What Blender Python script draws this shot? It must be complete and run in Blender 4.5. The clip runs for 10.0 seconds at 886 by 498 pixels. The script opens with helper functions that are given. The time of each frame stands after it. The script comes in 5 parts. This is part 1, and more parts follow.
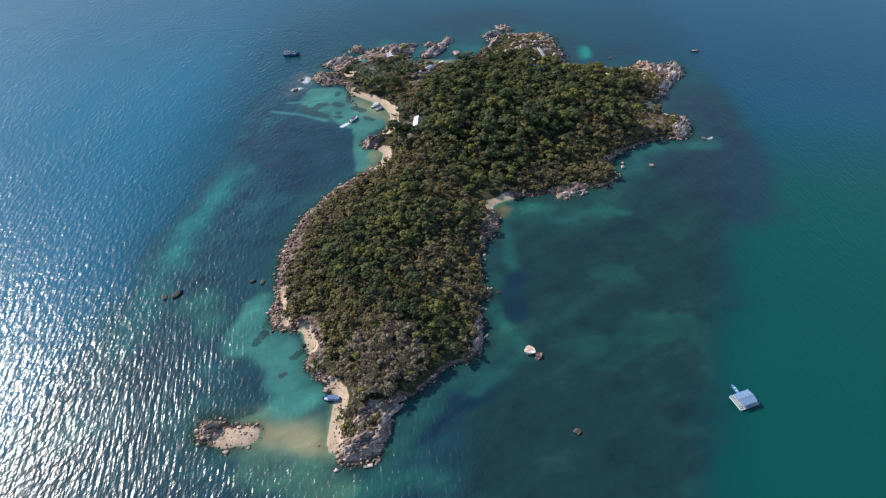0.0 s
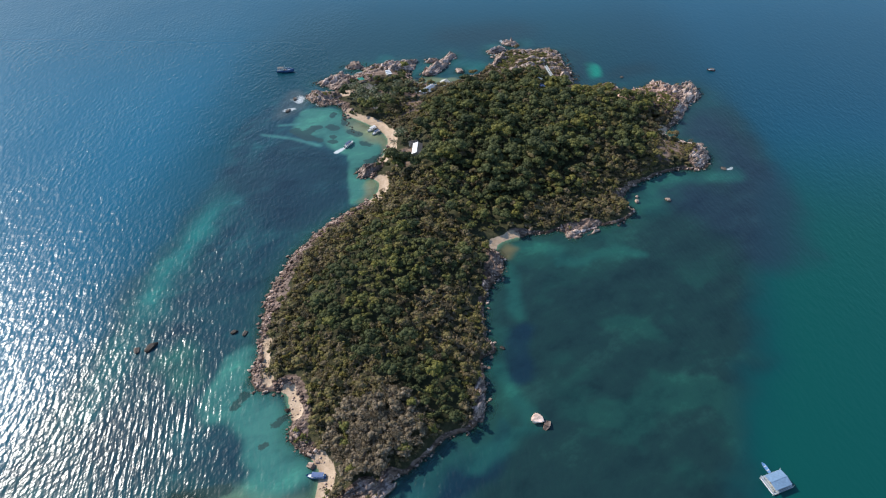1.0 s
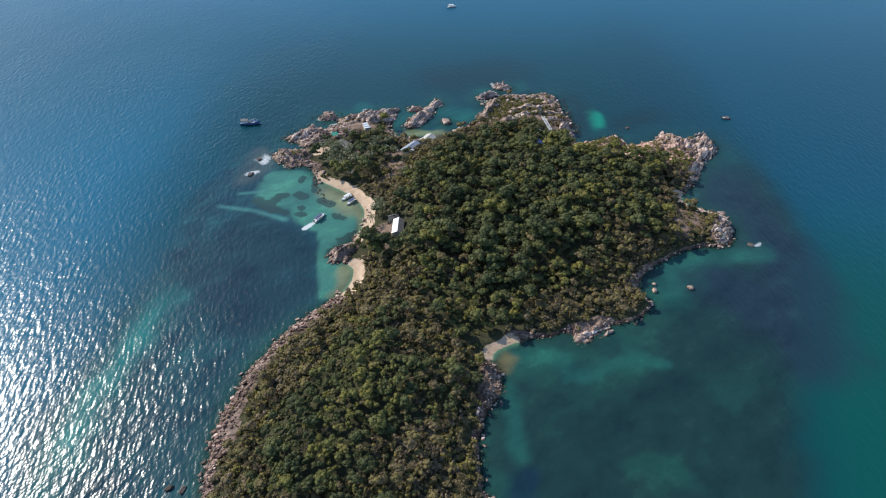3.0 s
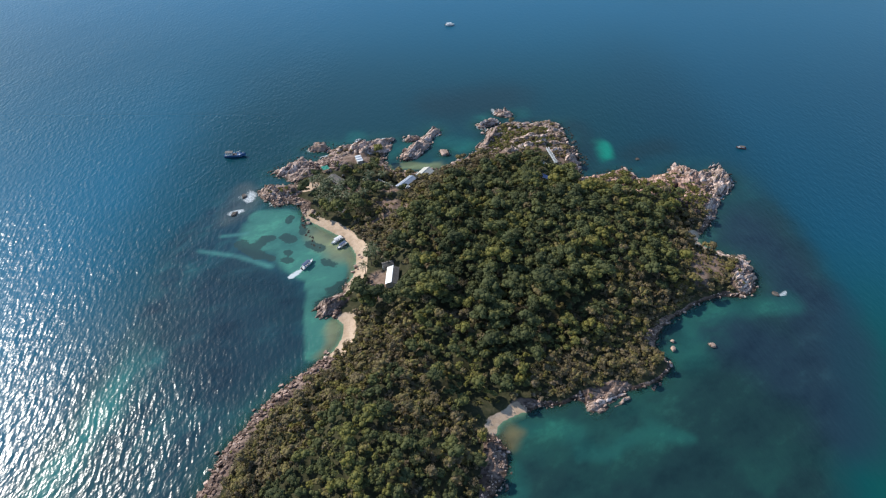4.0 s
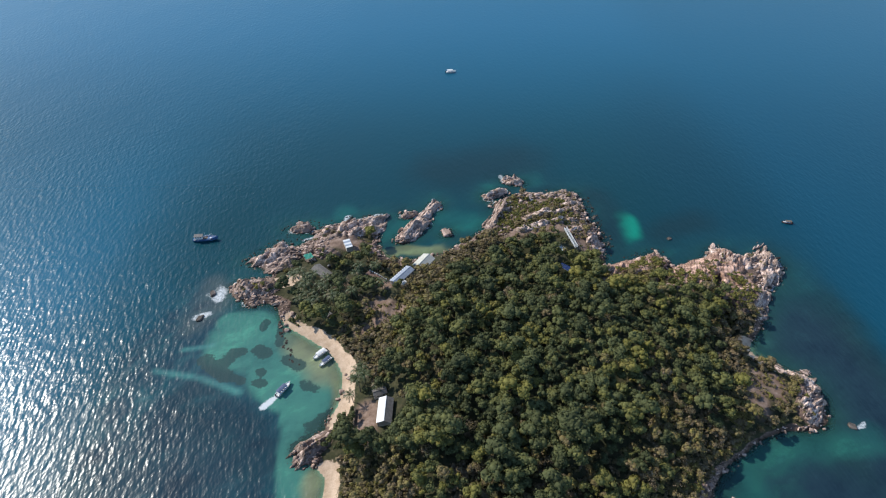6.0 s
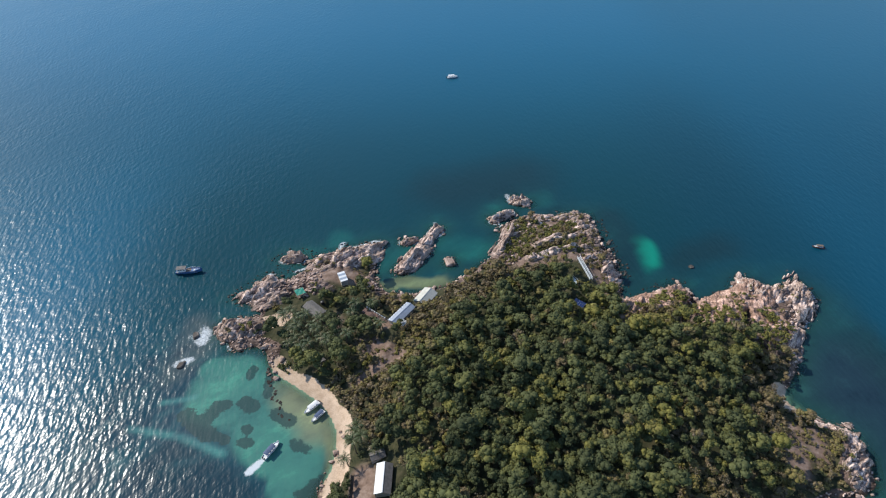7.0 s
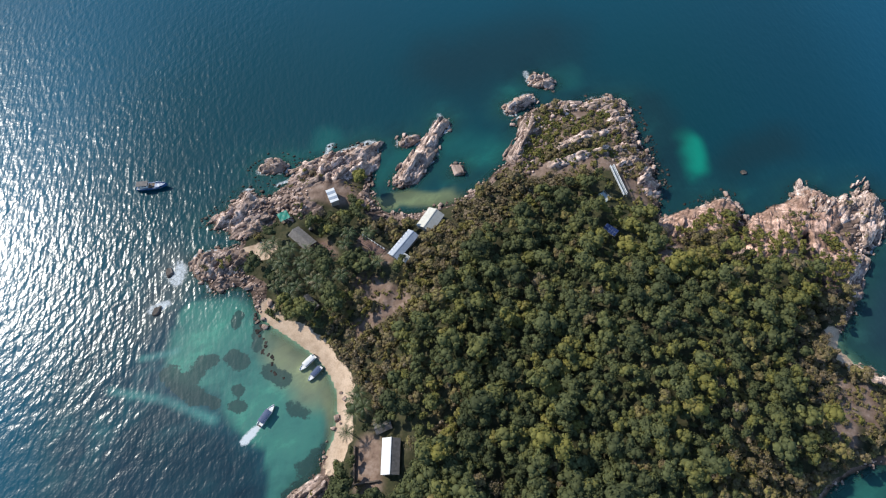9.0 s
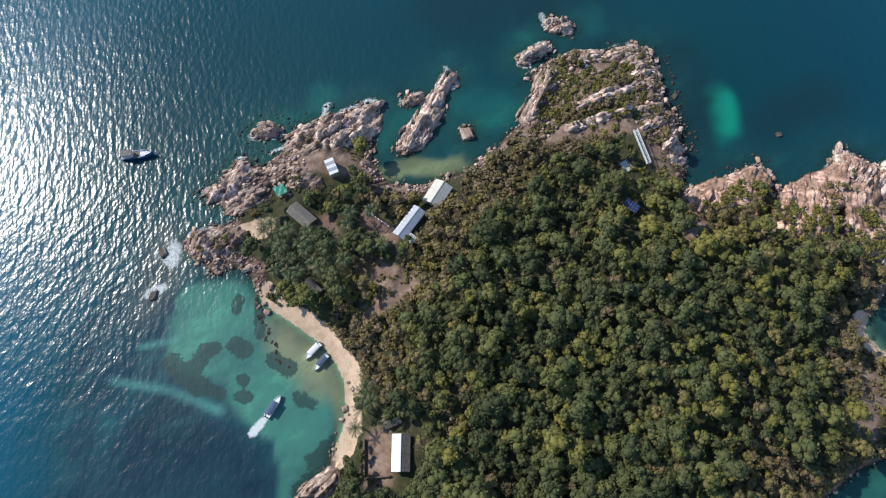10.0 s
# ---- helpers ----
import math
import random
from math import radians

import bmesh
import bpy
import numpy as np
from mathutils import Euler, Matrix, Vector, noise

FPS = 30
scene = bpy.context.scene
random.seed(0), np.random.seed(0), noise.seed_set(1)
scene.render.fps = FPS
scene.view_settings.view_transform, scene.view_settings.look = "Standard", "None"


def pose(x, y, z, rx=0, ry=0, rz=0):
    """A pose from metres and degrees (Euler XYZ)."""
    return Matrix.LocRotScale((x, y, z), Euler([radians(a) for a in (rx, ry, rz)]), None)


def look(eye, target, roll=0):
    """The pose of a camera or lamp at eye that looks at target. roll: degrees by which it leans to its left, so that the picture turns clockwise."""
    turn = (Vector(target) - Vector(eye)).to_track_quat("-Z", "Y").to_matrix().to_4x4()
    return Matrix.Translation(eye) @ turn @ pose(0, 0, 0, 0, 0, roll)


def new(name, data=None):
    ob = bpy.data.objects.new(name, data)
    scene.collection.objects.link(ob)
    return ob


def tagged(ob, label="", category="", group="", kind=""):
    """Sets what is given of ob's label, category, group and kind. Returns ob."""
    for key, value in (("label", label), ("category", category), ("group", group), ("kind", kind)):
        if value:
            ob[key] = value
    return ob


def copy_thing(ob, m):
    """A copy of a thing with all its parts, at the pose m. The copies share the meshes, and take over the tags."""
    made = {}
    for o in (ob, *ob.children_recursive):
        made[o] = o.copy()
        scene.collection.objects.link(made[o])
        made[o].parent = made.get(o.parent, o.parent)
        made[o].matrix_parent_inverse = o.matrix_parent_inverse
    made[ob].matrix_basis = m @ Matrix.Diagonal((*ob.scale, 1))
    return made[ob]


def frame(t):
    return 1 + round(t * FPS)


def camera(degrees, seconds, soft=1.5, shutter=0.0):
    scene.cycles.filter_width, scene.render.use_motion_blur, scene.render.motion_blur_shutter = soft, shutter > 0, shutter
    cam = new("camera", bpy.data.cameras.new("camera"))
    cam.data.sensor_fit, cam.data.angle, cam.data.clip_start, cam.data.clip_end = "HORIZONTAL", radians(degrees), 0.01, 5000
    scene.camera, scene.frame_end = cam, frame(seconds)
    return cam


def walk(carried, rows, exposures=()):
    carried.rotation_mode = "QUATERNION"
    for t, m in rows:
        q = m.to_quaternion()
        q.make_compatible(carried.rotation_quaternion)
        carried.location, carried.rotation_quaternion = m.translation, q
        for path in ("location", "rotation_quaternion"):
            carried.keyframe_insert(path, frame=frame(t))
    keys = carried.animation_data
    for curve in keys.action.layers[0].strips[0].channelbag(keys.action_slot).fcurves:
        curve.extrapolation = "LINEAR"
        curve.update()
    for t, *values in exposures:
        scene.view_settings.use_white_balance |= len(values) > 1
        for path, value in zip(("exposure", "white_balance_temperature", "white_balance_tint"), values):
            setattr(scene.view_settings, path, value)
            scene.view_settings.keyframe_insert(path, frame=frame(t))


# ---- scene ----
cam = camera(73.7, 10.0, soft=1.15)
PATH = [
    (0, (1.08, -15.43, 235.18), (1.077, -13.960, 233.823), 0.1),
    (0.5, (1.54, 3.72, 235.19), (1.535, 5.178, 233.821), 0.2),
    (1, (2.00, 22.86, 235.19), (1.991, 24.328, 233.827), 0.4),
    (1.5, (2.44, 42.00, 235.19), (2.434, 43.476, 233.831), 0.4),
    (2, (2.86, 61.14, 235.18), (2.865, 62.615, 233.834), 0.4),
    (2.5, (3.24, 80.25, 235.18), (3.262, 81.725, 233.832), 0.7),
    (4, (4.27, 137.47, 235.15), (4.301, 138.953, 233.814), 0.6),
    (4.5, (4.54, 156.48, 235.15), (4.573, 157.977, 233.819), 0.5),
    (5, (4.75, 175.44, 235.15), (4.773, 176.944, 233.826), 0.3),
    (5.5, (4.88, 194.35, 235.15), (4.907, 195.856, 233.834), 0.2),
    (6.2, (4.98, 220.74, 235.14), (5.004, 222.257, 233.841), -0.2),
    (7.3, (4.99, 262.10, 235.14), (5.009, 263.548, 233.755), -0.7),
    (7.5, (4.97, 269.61, 235.14), (4.986, 271.005, 233.705), -0.6),
    (8, (4.86, 288.34, 235.14), (4.865, 289.610, 233.590), -1.1),
    (8.5, (4.70, 307.05, 235.14), (4.697, 308.191, 233.492), -1.6),
    (9, (4.50, 325.75, 235.14), (4.493, 326.730, 233.395), -2.5),
    (9.5, (4.29, 344.43, 235.14), (4.263, 345.258, 233.316), -3.6),
    (10, (4.06, 363.12, 235.14), (4.024, 363.792, 233.257), -5.4),
]
walk(cam, [(t, look(eye, target, roll)) for t, eye, target, roll in PATH], [(0, 0.4), (10, 0.4)])

# ---- light ----
SUN = Vector((-0.695, 0.395, 0.605)).normalized()
elevation, azimuth = math.asin(SUN.z), math.atan2(SUN.x, SUN.y)
world = bpy.data.worlds.new("sky")
scene.world = world
world.use_nodes = True
sky = world.node_tree.nodes.new("ShaderNodeTexSky")
sky.sky_type, sky.sun_disc = "NISHITA", False
sky.sun_elevation, sky.sun_rotation = elevation, azimuth
sky.air_density, sky.dust_density, sky.ozone_density = 1.0, 0.15, 3.3
back = world.node_tree.nodes["Background"]
back.inputs["Strength"].default_value = 0.15
world.node_tree.links.new(sky.outputs[0], back.inputs["Color"])
sun_data = bpy.data.lights.new("sun", "SUN")
sun_data.energy, sun_data.angle, sun_data.color = 3.9, radians(0.53), (1.0, 0.95, 0.86)
sun = new("sun", sun_data)
sun.matrix_world = look(Vector((0, 300, 0)) + 600 * SUN, (0, 300, 0))


# ---- numbers: fields over the plan ----
def lattice(ix, iy, seed):
    h = (ix.astype(np.int64) * 374761393 + iy.astype(np.int64) * 668265263 + seed * 974634777) & 0xFFFFFFFF
    h = ((h ^ (h >> 13)) * 1274126177) & 0xFFFFFFFF
    return ((h ^ (h >> 16)) & 0xFFFF) / 65535.0


def value_noise(x, y, seed):
    fx, fy = np.floor(x), np.floor(y)
    u, v = x - fx, y - fy
    u, v = u * u * (3 - 2 * u), v * v * (3 - 2 * v)
    a, b = lattice(fx, fy, seed), lattice(fx + 1, fy, seed)
    c, d = lattice(fx, fy + 1, seed), lattice(fx + 1, fy + 1, seed)
    return (a * (1 - u) + b * u) * (1 - v) + (c * (1 - u) + d * u) * v


def fbm(x, y, size, seed=0, octaves=4):
    """Noise from 0 to 1 with its largest forms size metres across."""
    total, amp, norm = 0.0, 1.0, 0.0
    x, y = np.asarray(x, float) / size, np.asarray(y, float) / size
    for k in range(octaves):
        total = total + amp * value_noise(x * 2 ** k + 17.3 * k, y * 2 ** k - 9.1 * k, seed + k)
        norm, amp = norm + amp, amp * 0.5
    return total / norm


def ridged(x, y, along, across, turn, seed=0):
    """Ridges that run in the direction turn (degrees)."""
    c, s = math.cos(radians(turn)), math.sin(radians(turn))
    u, v = (x * c + y * s) / along, (-x * s + y * c) / across
    total, amp = 0.0, 1.0
    for k in range(3):
        total = total + amp * (1 - np.abs(2 * value_noise(u * 2 ** k, v * 2 ** k, seed + k) - 1))
        amp *= 0.5
    return total / 1.75


def facets(u, v, long, wide, seed):
    """Irregular cells long by wide metres: three random numbers for each, the place within it, and the distance to its edge."""
    p, q = u / long, v / wide
    ip, iq = np.floor(p), np.floor(q)
    best, second = np.full(p.shape, 9.0), np.full(p.shape, 9.0)
    ci, cj, dp, dq = ip.copy(), iq.copy(), p * 0, q * 0
    for i in (-1, 0, 1):
        for j in (-1, 0, 1):
            a, b = ip + i, iq + j
            ex, ey = p - a - 0.1 - 0.8 * lattice(a, b, seed), q - b - 0.1 - 0.8 * lattice(a, b, seed + 1)
            dist = np.maximum(np.abs(ex + 0.35 * ey), np.abs(ey - 0.2 * ex)) * 0.7 + 0.3 * np.hypot(ex, ey)
            near = dist < best
            second = np.where(near, best, np.minimum(second, dist))
            best = np.where(near, dist, best)
            ci, cj = np.where(near, a, ci), np.where(near, b, cj)
            dp, dq = np.where(near, ex, dp), np.where(near, ey, dq)
    return [lattice(ci, cj, seed + k) for k in (2, 3, 4)], dp * long, dq * wide, (second - best) * wide


def step(a, b, x):
    t = np.clip((x - a) / (b - a), 0, 1)
    return t * t * (3 - 2 * t)


def capsule(x, y, ax, ay, bx, by):
    """Distance from the line a-b."""
    dx, dy = bx - ax, by - ay
    t = np.clip(((x - ax) * dx + (y - ay) * dy) / (dx * dx + dy * dy + 1e-9), 0, 1)
    return np.hypot(x - ax - t * dx, y - ay - t * dy)


def zone(x, y, strokes, soft=0.6):
    """1 inside any of the strokes (ax, ay, bx, by, half width), soft at their edges."""
    m = np.zeros_like(x)
    for ax, ay, bx, by, w in strokes:
        m = np.maximum(m, 1 - step(soft * w, (1.85 - soft) * w, capsule(x, y, ax, ay, bx, by)))
    return m


# ---- the island's plan ----
SOUTH_EAST = [(-48, 112), (-40, 105), (-28, 108), (-22, 118), (-18, 134), (-5, 147), (6, 157), (19, 163), (23, 180), (20, 196),
              (27, 203), (22, 212), (24, 236), (32, 252), (35, 268), (32, 279), (44, 287), (69, 292), (76, 286), (92, 295)]
NORTH_EAST = [(118, 309), (115, 328), (136, 347), (157, 358), (181, 362), (187, 384), (174, 395), (164, 405), (176, 420), (189, 443),
              (207, 461), (206, 480), (190, 476), (178, 484), (160, 473), (146, 467), (139, 479), (128, 477), (106, 470), (108, 496), (103, 530)]
NORTH_WEST = [(99, 545), (66, 543), (46, 534), (42, 516), (26, 495), (4, 480), (-25, 479), (-32, 498), (-27, 519), (-46, 517),
              (-63, 510), (-69, 502), (-74, 494), (-82, 490), (-90, 494), (-98, 485), (-107, 476), (-88, 465), (-106, 459), (-110, 452), (-99, 442), (-84, 443), (-76, 428), (-63, 418)]
WEST = [(-49, 407), (-41, 393), (-41, 377), (-46, 366), (-58, 351), (-43, 341), (-46, 322), (-70, 296), (-86, 267), (-92, 240), (-89, 199),
        (-86, 180), (-70, 176), (-65, 153), (-50, 141), (-49, 125)]
ISLETS = [(-15, 497, -4, 513, 5.5), (-4, 513, 5, 532, 3.4), (-14, 520, -8, 523, 2.6), (12, 502, 13, 503, 4.0), (57, 560, 63, 557, 4.5), (52, 547, 42, 540, 4.0),
          (-102, 121, -92, 118, 5.6), (-92, 118, -84, 119, 4.6), (-84, 507, -76, 508, 3.6)]


def coast_line():
    pts = SOUTH_EAST + NORTH_EAST + NORTH_WEST + WEST
    n, out = len(pts), []
    for i in range(n):
        p = [Vector(pts[(i + k) % n]) for k in (-1, 0, 1, 2)]
        for j in range(4):
            t = j / 4
            out.append(0.5 * (2 * p[1] + (p[2] - p[0]) * t + (2 * p[0] - 5 * p[1] + 4 * p[2] - p[3]) * t * t
                              + (3 * p[1] - p[0] - 3 * p[2] + p[3]) * t ** 3))
    return np.array([(q.x, q.y) for q in out])


COAST = coast_line()


def inland(x, y):
    """Metres from the shore: positive on land, negative at sea."""
    shape = np.shape(x)
    x, y = np.ravel(x).astype(float), np.ravel(y).astype(float)
    best, inside = np.full(x.shape, 1e9), np.zeros(x.shape, bool)
    for (ax, ay), (bx, by) in zip(COAST, np.roll(COAST, -1, 0)):
        best = np.minimum(best, capsule(x, y, ax, ay, bx, by))
        if ay != by:
            inside ^= ((ay > y) != (by > y)) & (x < (bx - ax) * (y - ay) / (by - ay) + ax)
    d = np.where(inside, best, -best)
    for ax, ay, bx, by, w in ISLETS:
        d = np.maximum(d, w - capsule(x, y, ax, ay, bx, by))
    d = d - 1.6 * zone(x, y, ROCKY)
    d = d + 3.4 * (fbm(x, y, 9, 5, 3) - 0.5) * (1 - zone(x, y, BEACHES))
    return d.reshape(shape)


BEACHES = [(-70, 430, -60, 420, 8), (-60, 420, -47, 408, 8), (-47, 408, -39, 394, 7.5), (-39, 394, -38, 366, 6.5), (-42, 341, -42, 323, 7),
           (31, 280, 42, 287, 4.8), (168, 397, 163, 408, 5.5), (-70, 178, -64, 166, 3.6), (-48, 143, -47, 110, 6.0),
           (-86, 206, -80, 182, 2.6), (-86, 458, -75, 460, 5), (164, 400, 172, 393, 4.5), (-94, 117, -82, 118.5, 5.2)]
ROCKY = [(-105, 476, -84, 486, 9), (-70, 500, -50, 513, 6), (-48, 502, -32, 513, 10), (-70, 484, -56, 478, 5), (-104, 450, -90, 455, 9), (62, 543, 98, 541, 6), (98, 540, 104, 485, 7), (64, 511, 94, 522, 3.5), (57, 500, 94, 507, 3.0),
         (50, 528, 40, 508, 7), (110, 465, 138, 471, 11), (148, 464, 200, 476, 15), (190, 470, 180, 440, 12), (166, 456, 168, 434, 9), (134, 452, 152, 446, 7), (205, 480, 200, 455, 10), (175, 367, 187, 386, 7), (170, 395, 186, 389, 5.5),
         (-40, 110, -24, 119, 7), (-24, 120, -19, 136, 5.5), (-36, 126, -29, 132, 5), (19, 166, 21, 186, 4.5), (-104, 123, -99, 120, 5), (72, 290, 92, 297, 7),
         (-16, 496, 2, 534, 9), (12, 502, 13, 503, 8), (42, 540, 63, 559, 7), (-62, 165, -62, 152, 6), (-48, 358, -56, 348, 8),
         (30, 272, 26, 245, 5), (-84, 507, -76, 508, 8), (-98, 470, -80, 477, 7)]
EARTH = [(-66, 494, -44, 489, 8), (-78, 484, -62, 488, 6), (152, 368, 157, 386, 5.5), (170, 446, 172, 434, 6), (97, 444, 108, 458, 4.5), (-34, 418, -20, 426, 4), (54, 528, 88, 531, 7), (48, 516, 90, 516, 6), (46, 498, 90, 499, 5), (92, 490, 98, 474, 4), (-31, 439, -16, 430, 6), (99, 447, 105, 453, 5), (164, 374, 166, 384, 4.5), (152, 462, 195, 458, 6), (128, 466, 138, 462, 5),
         (-60, 375, -48, 358, 5), (-27, 358, -27, 370, 6), (-52, 460, -49, 456, 5), (-32, 460, -22, 452, 4), (36, 500, 48, 506, 5), (-84, 478, -76, 480, 4), (-68, 487, -52, 490, 5)]
GULLIES = [(145, 472, 143, 467, 2.6), (143, 467, 136, 459, 2.4), (136, 459, 125, 438, 2.2), (165, 454, 157.5, 437, 1.5), (162, 430, 157, 414, 3.0)]
HILLS = [(75, 385, 70, 62, 15.5), (20, 395, 46, 60, 13.0), (-30, 245, 50, 70, 10.5), (-18, 175, 38, 34, 7.0), (135, 440, 55, 36, 7.0),
         (85, 490, 30, 40, 5.0), (-55, 490, 45, 22, 3.2), (162, 380, 22, 26, 4.0), (-33, 120, 20, 20, 3.2), (190, 475, 30, 20, 2.6)]


def fields(x, y):
    """Height of the ground, and how much of it is sand, rock and bare earth."""
    d = inland(x, y)
    hill = np.zeros_like(d)
    for cx, cy, rx, ry, h in HILLS:
        hill = (hill ** 3 + (h * np.exp(-((x - cx) / rx) ** 2 - ((y - cy) / ry) ** 2)) ** 3) ** (1 / 3)
    sand = zone(x, y, BEACHES) * step(np.where(y > 440, 18.0, 8.5), np.where(y > 440, 14.0, 5.5), d + 5 * (fbm(x, y, 8, 37, 3) - 0.5))
    rocky = zone(x, y, ROCKY)
    west = step(-30, -60, x) * step(330, 290, y) * step(150, 175, y)
    band = 0.2 + 3.2 * west + 5.5 * step(0.42, 0.75, fbm(x, y, 22, 31, 3))
    shore = step(band + 2.0, band, d)
    rock = np.clip(np.maximum(rocky * step(0.25, 0.55, rocky), shore) * (1 - sand), 0, 1)
    earth = zone(x, y, EARTH) * (1 - sand)
    up = np.maximum(d, 0)
    gully = (ridged(x, y, 46, 24, 62, 17) - 0.55) * 7.0 * step(10, 34, up)
    z = (hill + gully) * (1 - np.exp(-up / 13)) + (1 - sand) * 1.3 * (1 - np.exp(-up / 2.5)) + 0.075 * np.minimum(up, 12) * sand
    turn_a = ridged(x, y, 11, 3.6, 34, 3)
    turn_b = ridged(x, y, 6, 3.0, 118, 13)
    wx, wy = x + 3 * (fbm(x, y, 7, 21, 2) - 0.5), y + 3 * (fbm(x, y, 7, 25, 2) - 0.5)
    u, v = 0.83 * wx + 0.56 * wy, -0.56 * wx + 0.83 * wy
    blocks = lattice(np.floor(u / 5.5), np.floor(v / 2.6), 4) + 0.7 * lattice(np.floor(u / 2.7 + 0.3), np.floor(v / 1.9 + 0.6), 8) - 0.85
    slabs = ridged(x, y, 16, 5.5, 74, 43) - 0.5
    blocks = np.where(x > 108, 0.45 * blocks + 0.9 * slabs, blocks)
    relief = 1.7 * blocks + 1.6 * (turn_a - 0.5) + 1.5 * (turn_b - 0.5) + 1.6 * (fbm(x, y, 5, 71, 3) - 0.5)
    z = z + rock * step(-2, 3, d) * (relief * 1.0 + 0.5) * (0.4 + 0.6 * step(0.2, 0.7, rocky))
    z = z - 5.0 * zone(x, y, GULLIES, 0.35) * step(0, 3, d)
    z = np.maximum(z, 0.5 * step(0.3, 2.5, d))
    slope = np.where(sand > 0.3, 0.06, 0.16)
    down = np.maximum(-d, 0)
    z = np.where(d < 0, z - 14 * (1 - np.exp(-down * slope / 14 * 1.6)) - 0.05, z + 0.12)
    return z, d, sand, rock, earth


def spaced(lo, hi, unit, far):
    core = np.arange(lo, hi + unit / 2, unit)
    steps, edge, d = [], 0.0, unit
    while edge < far:
        d *= 1.22
        edge += d
        steps.append(edge)
    steps = np.array(steps)
    return np.concatenate([(lo - steps)[::-1], core, hi + steps])


GX, GY = spaced(-190, 240, 1.4, 3200), spaced(88, 590, 1.4, 3200)
MX, MY = np.meshgrid(GX, GY)
GZ, GD, GSAND, GROCK, GEARTH = fields(MX, MY)


def on_grid(values, x, y):
    x, y = np.asarray(x, float), np.asarray(y, float)
    i = np.clip(np.searchsorted(GX, x) - 1, 0, len(GX) - 2)
    j = np.clip(np.searchsorted(GY, y) - 1, 0, len(GY) - 2)
    u, v = (x - GX[i]) / (GX[i + 1] - GX[i]), (y - GY[j]) / (GY[j + 1] - GY[j])
    return ((values[j, i] * (1 - u) + values[j, i + 1] * u) * (1 - v)
            + (values[j + 1, i] * (1 - u) + values[j + 1, i + 1] * u) * v)


def ground_z(x, y):
    return float(on_grid(GZ, x, y))


def sheet(name, heights, material, kept=None):
    ny, nx = heights.shape
    verts = np.stack([MX.ravel(), MY.ravel(), heights.ravel()], 1)
    a = (np.arange(ny - 1)[:, None] * nx + np.arange(nx - 1)[None, :]).ravel()
    quads = np.stack([a, a + 1, a + nx + 1, a + nx], 1)
    if kept is not None:
        quads = quads[kept[:-1, :-1].ravel()]
    return new(name, mesh_of(name, verts, quads, material))


def mesh_of(name, verts, faces, material, tone=None):
    """A mesh from arrays; all faces have the same number of corners."""
    verts, faces = np.asarray(verts, np.float32), np.asarray(faces, np.int32)
    me = bpy.data.meshes.new(name)
    k = faces.shape[1]
    me.vertices.add(len(verts))
    me.vertices.foreach_set("co", verts.ravel())
    me.loops.add(faces.size)
    me.loops.foreach_set("vertex_index", faces.ravel())
    me.polygons.add(len(faces))
    me.polygons.foreach_set("loop_start", np.arange(0, faces.size, k, dtype=np.int32))
    me.polygons.foreach_set("loop_total", np.full(len(faces), k, np.int32))
    if material:
        me.materials.append(material)
    if tone is not None:
        at = me.attributes.new("tone", "FLOAT", "POINT")
        at.data.foreach_set("value", np.asarray(tone, np.float32))
    me.update(calc_edges=True)
    me.validate()
    return me


